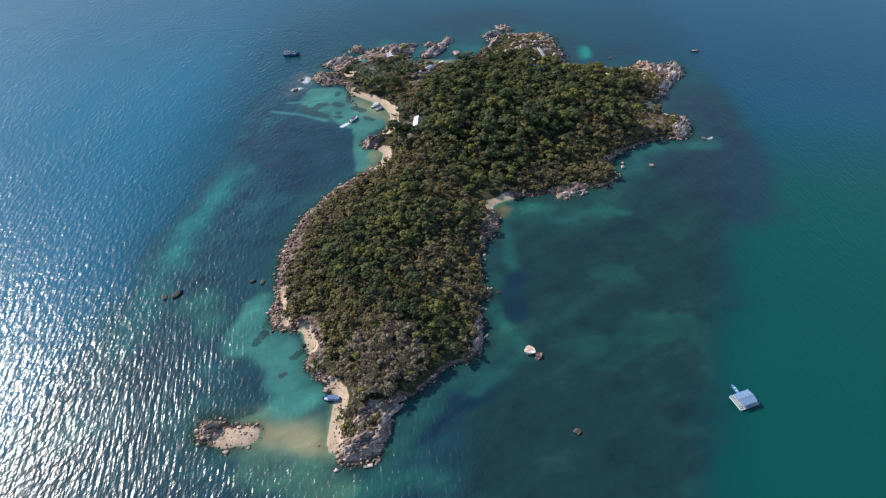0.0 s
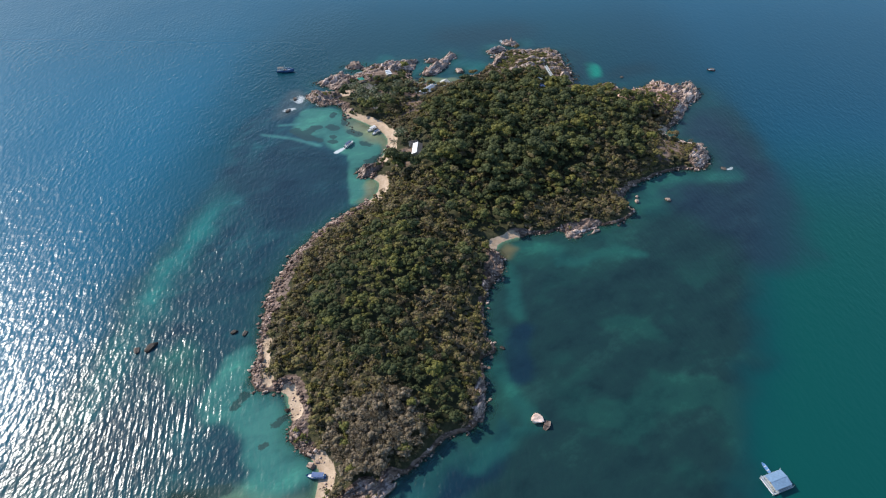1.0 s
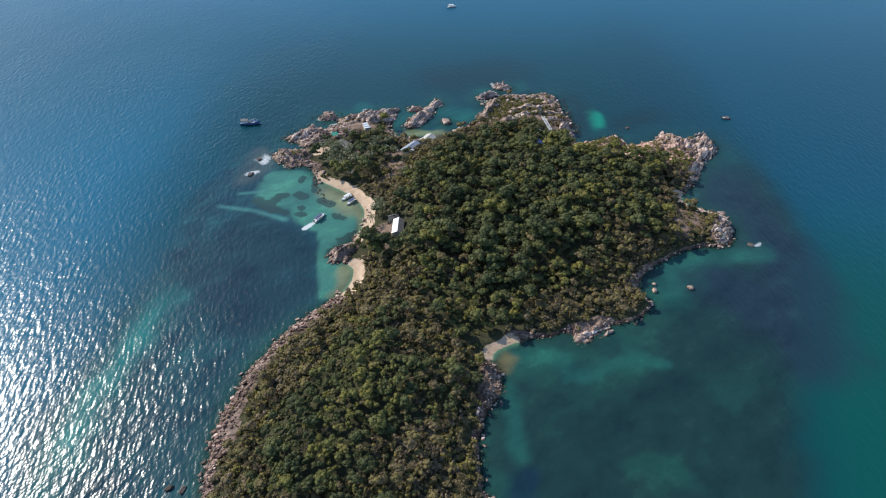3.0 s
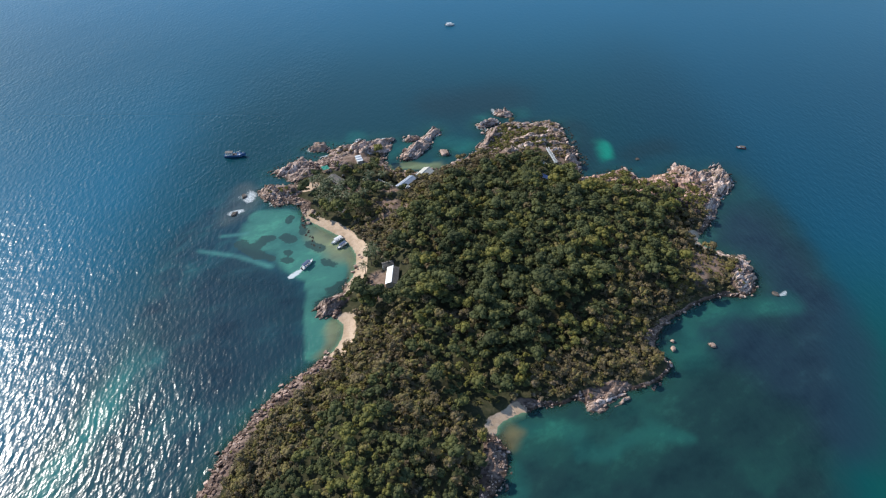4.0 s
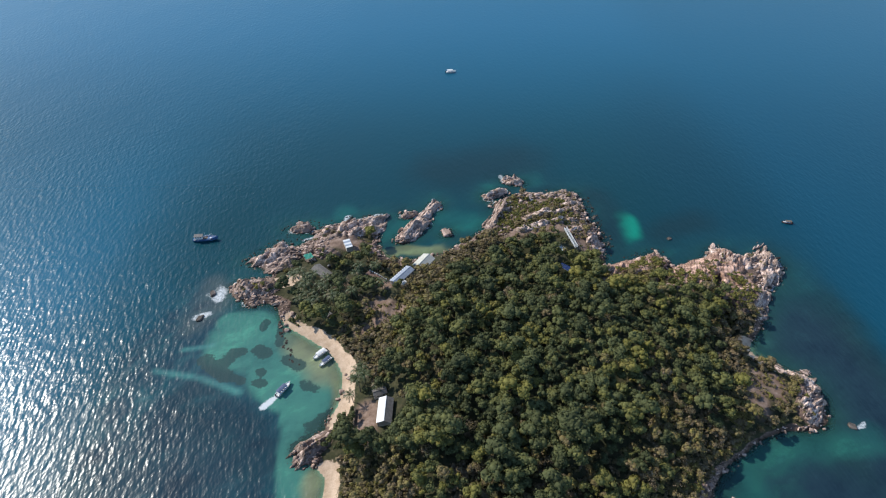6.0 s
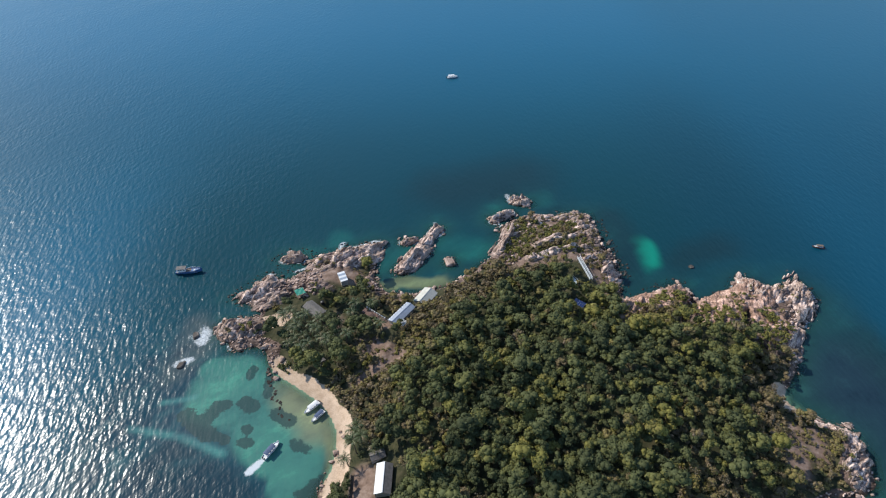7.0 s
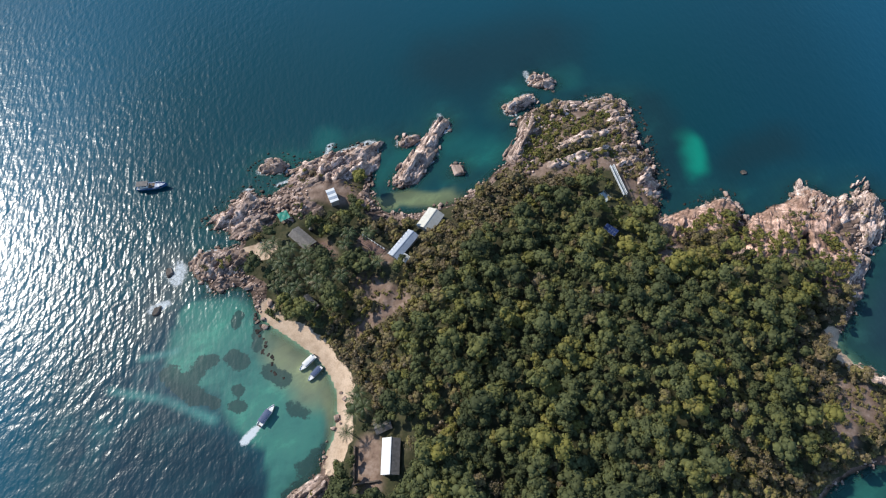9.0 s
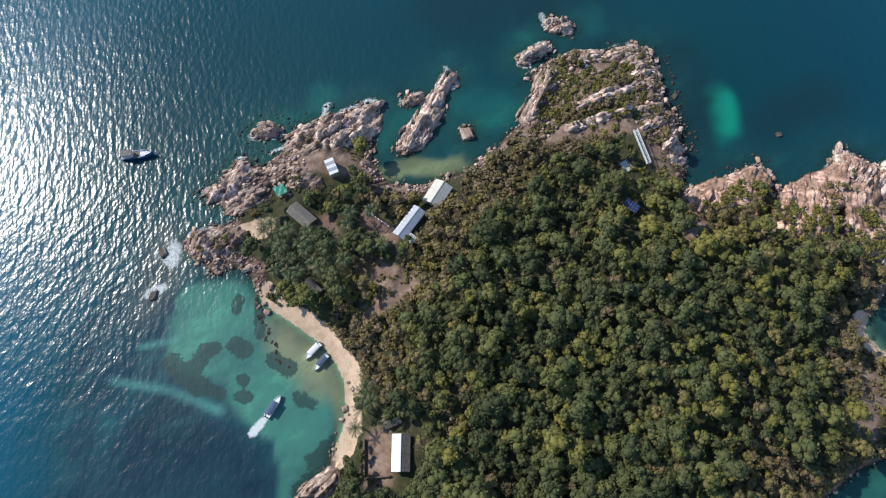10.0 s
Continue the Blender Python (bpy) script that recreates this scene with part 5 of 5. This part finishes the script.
def gable_house(name, label, x, y, turn, length, width, walls, rise, roof, other=None, wall=None, windows=3, over=0.45, skylights=0):
    """A house with its ridge along its own x, on ground that may slope."""
    low, high = footprint(x, y, turn, length, width)
    high = min(high, low + 1.2)
    ob = thing(name, label, "house", pose(x, y, high, 0, 0, turn))
    wall = wall or PLASTER
    deep = high - low + 0.6
    h = walls + deep
    l, w = length / 2 - over, width / 2 - over
    for sy in (-1, 1):
        part("wall", box(0, sy * w, walls / 2 - deep / 2, 2 * l, 0.2, h), wall, ob)
    for sx in (-1, 1):
        bm = box(sx * l, 0, walls / 2 - deep / 2, 0.2, 2 * w - 0.21, h)
        top = [bm.verts.new((sx * l + dx, dy, dz)) for dx in (-0.1, 0.1) for dy, dz in ((-w + 0.1, walls), (w - 0.1, walls), (0, walls + rise * 0.86))]
        bm.faces.new(top[:3])
        bm.faces.new(top[3:])
        for a, b in ((0, 1), (1, 2), (2, 0)):
            bm.faces.new((top[a], top[b], top[b + 3], top[a + 3]))
        bmesh.ops.recalc_face_normals(bm, faces=bm.faces)
        part("wall", bm, wall, ob)
    eave = rise * (width / 2) / max(w, 0.1)
    for sy, mat in ((1, roof), (-1, other or roof)):
        sheet_part = part("roof_panel", ribbed(length, width / 2, eave, 0.45), mat, ob)
        sheet_part.matrix_basis = pose(0, 0, walls + rise + 0.03, 0, 0, 0 if sy == 1 else 180)
    part("ridge_cap", box(0, 0, walls + rise + 0.09, length + 0.1, 0.4, 0.06, bevel=0.02), roof, ob)
    part("door", box(0.4, w + 0.08, 1.0, 0.95, 0.08, 2.0, bevel=0.02), TIMBER, ob, "brown plank door")
    for k in range(windows):
        for sy in (-1, 1):
            wx = -l + 2 * l * (k + 0.5) / windows
            if sy == 1 and abs(wx - 0.4) < 1.2:
                continue
            frame_part = part("window", box(wx, sy * (w + 0.075), 1.45, 1.1, 0.09, 1.0, bevel=0.02), WHITE, ob, "white window frame")
            part("pane", box(wx, sy * (w + 0.1), 1.45, 0.9, 0.06, 0.8), DARK, frame_part)
    for k in range(skylights):
        sx = -length / 2 + length * (k + 0.5) / skylights
        part("skylight", box(sx, width / 2 - 0.55, walls + rise - eave * (width / 2 - 0.55) / (width / 2) + 0.14, length / skylights * 0.45, 0.7, 0.12, bevel=0.03), WHITE, ob, "white raised roof box")
    return ob


gable_house("beach_house", "white-roofed house beside a walled sandy yard", -18.2, 366.2, 88, 13.0, 6.8, 2.7, 1.4, WHITE_METAL, GREY_ROOF, windows=4)
gable_house("annexe", "small grey-roofed annexe under trees", -21.5, 377.5, 20, 6.5, 4.2, 2.3, 0.8, GREY_ROOF, windows=2)
gable_house("dining_hall", "cream-roofed hall at the head of the inlet", -1.8, 470.8, 57, 11.5, 8.4, 3.0, 1.6, CREAM_METAL, windows=3)
gable_house("long_house", "long pale blue roofed house with white roof boxes", -14.0, 457.2, 53, 15.4, 6.0, 2.9, 0.9, PALE_BLUE, windows=5, skylights=9)
gable_house("grey_house", "old house with a weathered grey roof above rocks", -60.2, 463.6, -43, 12.6, 6.4, 2.7, 1.1, GREY_ROOF, windows=4, wall=TIMBER)
gable_house("beach_hut", "low hut with a grey roof behind the beach", -54.0, 431.6, -46, 8.0, 3.7, 2.1, 0.6, GREY_ROOF, windows=2, wall=TIMBER)


def striped_shed():
    low, high = footprint(-47.4, 484.8, -68, 7.6, 4.0)
    ob = thing("shed", "small white shed with a banded roof on the rocks", "shed", pose(-47.4, 484.8, high + 0.5, 0, 0, -68))
    deep = high - low + 1.0
    for sy in (-1, 1):
        part("wall", box(0, sy * 1.75, 1.1 - deep / 2, 7.2, 0.16, 2.2 + deep), PLASTER, ob)
    for sx in (-1, 1):
        part("wall", box(sx * 3.52, 0, 1.1 - deep / 2, 0.16, 3.33, 2.2 + deep), PLASTER, ob)
    for k in range(5):
        part("roof_band", box(-3.1 + 1.55 * k, 0, 2.32 + 0.03 * (k % 2), 1.5, 4.1, 0.1, bevel=0.02), PALE_BLUE if k % 2 else WHITE_METAL, ob)
    part("door", box(0, 1.85, 0.95, 0.9, 0.07, 1.9, bevel=0.02), TIMBER, ob)
    return ob


striped_shed()


def pavilion():
    low, high = footprint(-69.8, 474.6, 10, 4.6, 4.6)
    ob = thing("pavilion", "open timber pavilion with a green sheet roof", "pavilion", pose(-69.6, 475.2, low, 0, 0, 31))
    top = high - low + 2.4
    for sx in (-1, 1):
        for sy in (-1, 1):
            part("post", tube((2 * sx, 1.9 * sy, -0.6), (2 * sx, 1.9 * sy, top), 0.09, 0.08), TIMBER, ob)
    for sy in (-1, 1):
        part("beam", box(0, 1.9 * sy, top + 0.06, 4.4, 0.12, 0.14), TIMBER, ob)
    bm = bmesh.new()
    bmesh.ops.create_grid(bm, x_segments=8, y_segments=8, size=2.4, matrix=pose(0, 0, top + 0.22))
    for v in bm.verts:
        v.co.z += 0.12 * math.sin(2.1 * v.co.x) * math.cos(1.7 * v.co.y) - 0.06 * v.co.x
    bmesh.ops.solidify(bm, geom=bm.faces[:], thickness=0.03)
    part("roof_sheet", bm, GREEN_SHEET, ob, "sagging green sheet")
    part("floor", box(0, 0, high - low + 0.08, 4.4, 4.2, 0.14), TIMBER, ob)
    return ob


pavilion()


def terrace(name, label, x, y, turn, length, width, mat, posts=0, group=""):
    """A paved platform of slabs with a low edge wall and, on one long side, posts with a rail."""
    low, high = footprint(x, y, turn, length, width)
    ob = thing(name, label, "terrace", pose(x, y, high, 0, 0, turn), group)
    deep = high - low + 0.8
    part("base", box(0, 0, 0.08 - deep / 2, length, width, deep), STONE_WALL, ob)
    nx, ny = max(2, round(length / 1.1)), max(2, round(width / 1.1))
    shared = None
    for i in range(nx):
        for j in range(ny):
            if shared is None:
                p = part("paving_slab", box(0, 0, 0, length / nx - 0.05, width / ny - 0.05, 0.08), mat, ob)
                shared = p.data
            else:
                p = new("paving_slab", shared)
                p.parent = ob
            p.matrix_basis = pose(-length / 2 + length * (i + 0.5) / nx, -width / 2 + width * (j + 0.5) / ny, 0.125 + 0.01 * ((i * 3 + j * 5) % 3))
    for k in range(posts):
        px = -length / 2 + length * (k + 0.5) / posts
        part("post", box(px, width / 2 - 0.3, 0.65, 0.5, 0.5, 1.0, bevel=0.05), WHITE, ob, "white painted square post")
    if posts:
        part("rail", box(0, width / 2 - 0.3, 1.05, length - 0.6, 0.16, 0.12), STEEL, ob)
    return ob


terrace("terrace", "red-brown paved terrace lined with white posts", -29.0, 459.6, -38, 14.0, 4.0, TILE, 8)
terrace("terrace", "red-brown paved terrace beside a grey-roofed house", -50.6, 458.2, -43, 6.6, 6.0, TILE)


def pergola():
    z = ground_z(-15.2, 449.4)
    ob = thing("pergola", "white slatted pergola at the end of a long house", "pergola", pose(-13.2, 449.2, z + 0.3, 0, 0, 53))
    for sx in (-1, 1):
        for sy in (-1, 1):
            part("post", box(1.7 * sx, 1.5 * sy, 0.9, 0.12, 0.12, 2.8), WHITE, ob)
    for sy in (-1, 1):
        part("beam", box(0, 1.5 * sy, 2.36, 3.8, 0.12, 0.12), WHITE, ob)
    for k in range(8):
        part("slat", box(-1.75 + 0.5 * k, 0, 2.48, 0.22, 3.4, 0.08), WHITE, ob)


pergola()


def yard_wall(x0, y0, x1, y1):
    """A rubble wall that follows the ground."""
    n = max(2, int(math.hypot(x1 - x0, y1 - y0) / 1.6))
    ob = thing("yard_wall", "dark rubble wall round the sandy yard", "wall", pose(x0, y0, 0), "walls of the yard")
    turn = math.degrees(math.atan2(y1 - y0, x1 - x0))
    seg = math.hypot(x1 - x0, y1 - y0) / n
    for k in range(n):
        t = (k + 0.5) / n
        x, y = x0 + (x1 - x0) * t, y0 + (y1 - y0) * t
        part("wall_length", box(x - x0, y - y0, ground_z(x, y) + 0.35, seg - 0.02, 0.55, 2.0 + 0.1 * (k % 3), turn, 0, 0.06), STONE_WALL, ob)


yard_wall(-32.5, 371.5, -32.3, 357.5)
yard_wall(-31.9, 357.6, -22.4, 358.4)


def water_tank():
    z = ground_z(-57.0, 469.2)
    ob = thing("water_tank", "black round water tank behind a grey-roofed house", "tank", pose(-57.0, 469.2, z - 0.2))
    bm = tube((0, 0, 0), (0, 0, 1.7), 0.95, 0.95, 20)
    for k in range(3):
        tube((0, 0, 0.4 + 0.45 * k), (0, 0, 0.5 + 0.45 * k), 1.0, 1.0, 20, bm)
    part("barrel", bm, BLACK, ob)
    part("lid", tube((0, 0, 1.7), (0, 0, 1.95), 0.9, 0.3, 20), BLACK, ob)


water_tank()


def stairway():
    """A steel flight with rails, over the rocks of the headland."""
    a, b = Vector((84.6, 494.4, 0)), Vector((88.9, 479.2, 0))
    za, zb = ground_z(a.x, a.y) + 2.2, ground_z(b.x, b.y) + 1.8
    length = (b - a).length
    ob = thing("stairway", "pale steel stairway with handrails over the headland rocks", "stairs", pose(a.x, a.y, za, 0, 0, math.degrees(math.atan2(b.y - a.y, b.x - a.x))))
    rise = zb - za
    for sy in (-1, 1):
        bm = bmesh.new()
        tube((0, 0.85 * sy, 0), (length, 0.85 * sy, rise), 0.14, into=bm)
        part("stringer", bm, STEEL, ob)
        part("handrail", tube((0, 0.85 * sy, 1.0), (length, 0.85 * sy, rise + 1.0), 0.15), WHITE, ob)
        for k in range(8):
            t = k / 7
            part("baluster", tube((length * t, 0.85 * sy, rise * t - 3.0), (length * t, 0.85 * sy, rise * t + 1.0), 0.055), STEEL, ob)
    n = 26
    for k in range(n):
        t = (k + 0.5) / n
        part("step", box(length * t, 0, rise * t + 0.06, 0.36, 1.6, 0.06), STEEL, ob)


stairway()


def lookout():
    low, high = footprint(79.2, 478.6, -50, 5.2, 3.4)
    ob = thing("lookout_deck", "railed timber deck with pale green planks", "deck", pose(79.2, 478.6, high + 0.5, 0, 0, -58))
    for k in range(13):
        part("plank", box(-2.4 + 0.4 * k, 0, 0, 0.36, 3.2, 0.07), STEEL if k % 4 else TEAL_STEEL, ob)
    for sy in (-1, 1):
        part("beam", box(0, 1.4 * sy, -0.14, 5.1, 0.14, 0.18), TIMBER, ob)
        part("rail", box(0, 1.55 * sy, 1.0, 5.2, 0.09, 0.09), STEEL, ob)
        for k in range(4):
            part("post", box(-2.45 + 1.63 * k, 1.55 * sy, -0.4, 0.1, 0.1, 2.75), STEEL, ob)


lookout()


def solar_array():
    z = footprint(78.0, 458.8, -40, 6.2, 3.4)[1]
    ob = thing("solar_array", "rack of dark blue solar panels among trees", "solar panels", pose(78.0, 458.8, z + 3.6, 0, 0, -42))
    for i in range(5):
        for j in range(2):
            p = part("panel", box(-2.5 + 1.25 * i, -0.95 + 1.9 * j, 0.0, 1.18, 1.82, 0.05, 0, 0), CELLS, ob)
            part("panel_frame", box(-2.5 + 1.25 * i, -0.95 + 1.9 * j, -0.03, 1.22, 1.86, 0.05), STEEL, p)
    for sx in (-1, 1):
        for sy in (-1, 1):
            part("leg", tube((2.6 * sx, 1.4 * sy, -4.2), (2.6 * sx, 1.4 * sy, -0.05), 0.06), STEEL, ob)


solar_array()


def hull_mesh(length, beam, depth, sheer=0.35, fullness=0.55):
    """A pointed hull with thick sides, open on top: bow at +x."""
    bm = bmesh.new()
    n, rings = 12, []
    for k in range(n + 1):
        t = k / n
        half = beam / 2 * (1 - max(0.0, (t - fullness) / (1 - fullness)) ** 2.2) * (0.86 + 0.14 * min(1, t * 4))
        half = max(half, 0.03)
        top = depth * (0.75 + sheer * t * t)
        keel = -0.25 * depth + (0.5 * depth * max(0, (t - 0.75) / 0.25) ** 2)
        x = -length / 2 + length * t
        ring = [(0, keel), (half * 0.72, keel + 0.22 * depth), (half, top), (half * 0.9, top + 0.01), (half * 0.86, top - 0.3 * depth)]
        rings.append([bm.verts.new((x, s * y, z)) for s in (1,) for y, z in ring] + [bm.verts.new((x, -y, z)) for y, z in reversed(ring[1:])])
    for a, b in zip(rings, rings[1:]):
        m = len(a)
        for j in range(m):
            if j == 4:
                bm.faces.new((a[4], b[4], b[5], a[5]))
            elif j < m:
                bm.faces.new((a[j], b[j], b[(j + 1) % m], a[(j + 1) % m]))
    bm.faces.new(rings[0])
    bmesh.ops.recalc_face_normals(bm, faces=bm.faces)
    return bm


def tour_boat(label, x, y, turn, canopy, hull, length=8.6):
    s = length / 8.6
    ob = thing("motor_boat", label, "boat", pose(x, y, 0.12, 0, 0, turn) @ Matrix.Diagonal((s, s, s, 1)), "boats of the cove")
    part("hull", hull_mesh(8.6, 2.5, 1.15), hull, ob, smooth=False)
    part("gunwale", box(-0.6, 0, 0.72, 5.6, 2.0, 0.06), WHITE, ob)
    part("foredeck", box(2.5, 0, 0.86, 1.5, 1.35, 0.08, bevel=0.03), WHITE, ob)
    for px in (-2.9, -0.9, 1.2):
        for sy in (-1, 1):
            part("post", tube((px, 0.92 * sy, 0.6), (px, 0.92 * sy, 2.05), 0.035), STEEL, ob)
    bm = bmesh.new()
    bmesh.ops.create_grid(bm, x_segments=8, y_segments=6, size=1, matrix=pose(-0.9, 0, 2.1) @ Matrix.Diagonal((2.5, 1.12, 1, 1)))
    for v in bm.verts:
        v.co.z += 0.16 * (1 - (v.co.y / 1.12) ** 2)
    bmesh.ops.solidify(bm, geom=bm.faces[:], thickness=0.05)
    part("canopy", bm, canopy, ob)
    for k in range(3):
        part("bench", box(-2.4 + 1.3 * k, 0, 0.98, 0.42, 1.7, 0.12, bevel=0.03), BLUE_HULL, ob)
    part("console", box(1.35, 0.3, 1.2, 0.5, 0.7, 0.9, bevel=0.06), WHITE, ob)
    for sy in (-1, 1):
        motor = part("outboard_motor", box(-4.5, 0.42 * sy, 0.9, 0.5, 0.42, 0.75, bevel=0.1), BLACK, ob)
        part("leg", box(-4.6, 0.42 * sy, 0.2, 0.2, 0.14, 0.9), BLACK, motor)
    return ob


tour_boat("white tour boat with a white canopy at the beach", -54.0, 405.8, 226, WHITE_METAL, WHITE)
tour_boat("white tour boat with a navy canopy at the beach", -50.6, 401.2, 230, NAVY, WHITE, 7.8)
tour_boat("navy-topped speedboat trailing foam in the cove", -68.3, 385.2, 57, NAVY, WHITE, 9.4)
tour_boat("long blue boat moored at a sandy landing", -50.4, 137.0, 178, FADED_BLUE, BLUE_HULL, 8.4)
tour_boat("small white boat far out on open water", 21.5, 741.0, 12, WHITE_METAL, WHITE, 9.5)
tour_boat("red-brown boat anchored off the north-east cliffs", 231.0, 508.5, 168, TIMBER, ORANGE, 6.6)


def fishing_boat(x, y, turn):
    ob = thing("fishing_boat", "blue and white wooden fishing boat at anchor", "boat", pose(x, y, 0.15, 0, 0, turn), "")
    part("hull", hull_mesh(15.0, 3.9, 1.9, 0.6, 0.5), BLUE_HULL, ob)
    for sy in (-1, 1):
        part("rub_rail", box(-1.6, 1.72 * sy, 1.48, 10.4, 0.16, 0.14), WHITE, ob)
    part("deck", box(-1.0, 0, 1.2, 11.6, 3.2, 0.08), TIMBER, ob)
    cabin = part("cabin", box(-3.9, 0, 2.4, 4.6, 2.5, 2.1, bevel=0.08), WHITE, ob)
    part("cabin_roof", box(-3.9, 0, 3.55, 5.4, 3.1, 0.14, bevel=0.04), GREY_ROOF, cabin)
    for sy in (-1, 1):
        for k in range(3):
            part("window", box(-5.3 + 1.4 * k, 1.26 * sy, 2.75, 0.9, 0.06, 0.6), DARK, cabin)
    part("windscreen", box(-1.57, 0, 2.75, 0.06, 2.0, 0.7), DARK, cabin)
    part("mast", tube((0.2, 0, 1.2), (0.2, 0, 6.0), 0.09, 0.05), WHITE, ob)
    part("boom", tube((0.2, 0, 3.2), (4.6, 0, 4.4), 0.06), WHITE, ob)
    for sy in (-1, 1):
        part("bow_rail", tube((1.5, 1.5 * sy, 2.2), (6.6, 0.35 * sy, 2.9), 0.045), STEEL, ob)
        for k in range(4):
            t = k / 3
            part("stanchion", tube((1.5 + 5.1 * t, sy * (1.5 - 1.15 * t), 1.3 + 0.6 * t), (1.5 + 5.1 * t, sy * (1.5 - 1.15 * t), 2.2 + 0.7 * t), 0.035), STEEL, ob)
    part("hatch", box(3.2, 0, 1.36, 1.4, 1.3, 0.24, bevel=0.04), WHITE, ob)


fishing_boat(-137.5, 498.5, 4)


def raft_house():
    ob = thing("raft_house", "floating timber house with a blue sheet roof", "raft house", pose(138.8, 137.0, 0.0, 0, 0, 20) @ Matrix.Diagonal((0.78, 0.78, 0.85, 1)))
    for i in range(5):
        for sy in (-1, 1):
            part("float", tube((-5.0 + 2.5 * i, 3.9 * sy - 1.0, 0.1), (-5.0 + 2.5 * i, 3.9 * sy + 1.0, 0.1), 0.45, 0.45, 10), BLUE_HULL, ob)
    for k in range(24):
        part("plank", box(-5.75 + 0.5 * k, 0, 0.66, 0.46, 10.4, 0.1), STEEL if k % 3 else PALE_BLUE, ob)
    for sy in (-1, 1):
        part("bearer", box(0, 3.9 * sy, 0.55, 12.0, 0.2, 0.1), TIMBER, ob)
    for sy in (-1, 1):
        part("wall", box(0, 2.6 * sy, 1.9, 6.6, 0.12, 2.4), BLUE_HULL if sy == 1 else PLASTER, ob)
    for sx in (-1, 1):
        part("wall", box(3.3 * sx, 0, 1.9, 0.12, 5.07, 2.4), PLASTER, ob)
    part("door", box(-3.4, 0.6, 1.75, 0.07, 0.9, 1.95), TIMBER, ob)
    for k in range(2):
        part("window", box(-1.6 + 3.0 * k, -2.69, 2.1, 1.0, 0.07, 0.8), DARK, ob)
    for sx in (-1, 0, 1):
        for sy in (-1, 1):
            part("post", tube((4.7 * sx, 3.7 * sy, 0.7), (4.7 * sx, 3.7 * sy, 3.25), 0.08), TIMBER, ob)
    for sy in (1, -1):
        roof = part("roof_panel", ribbed(10.6, 4.3, 0.75, 0.5), GREY_BLUE, ob)
        roof.matrix_basis = pose(0, 0, 4.0, 0, 0, 0 if sy == 1 else 180)
    part("ridge_cap", box(0, 0, 4.06, 10.7, 0.4, 0.06), GREY_BLUE, ob)
    for sx in (-1, 1):
        part("side_plank", box(6.35 * sx, 0, 0.7, 0.5, 9.0, 0.12), WHITE, ob)
        for sy in (-1, 1):
            part("mooring_pole", tube((6.3 * sx, 4.9 * sy, -0.4), (6.3 * sx, 4.9 * sy, 2.6), 0.12, 0.1), WHITE, ob, "white mooring pole")
    for k in range(3):
        part("crate", box(-5.0 + 0.2 * k, -3.4 + 1.1 * k, 1.0, 0.8, 0.7, 0.6, 12 * k, 0, 0.04), PLASTER, ob)


raft_house()


def skiff(x, y, turn, label):
    ob = thing("skiff", label, "boat", pose(x, y, 0.1, 0, 0, turn))
    part("hull", hull_mesh(4.8, 1.5, 0.7), BLUE_ROOF, ob)
    part("floor", box(-0.2, 0, 0.24, 3.4, 1.0, 0.05), PALE_BLUE, ob)
    for k in range(2):
        part("thwart", box(-1.2 + 1.7 * k, 0, 0.42, 0.3, 1.25, 0.05), WHITE, ob)


skiff(137.0, 143.4, 110, "small blue skiff tied to a raft house")
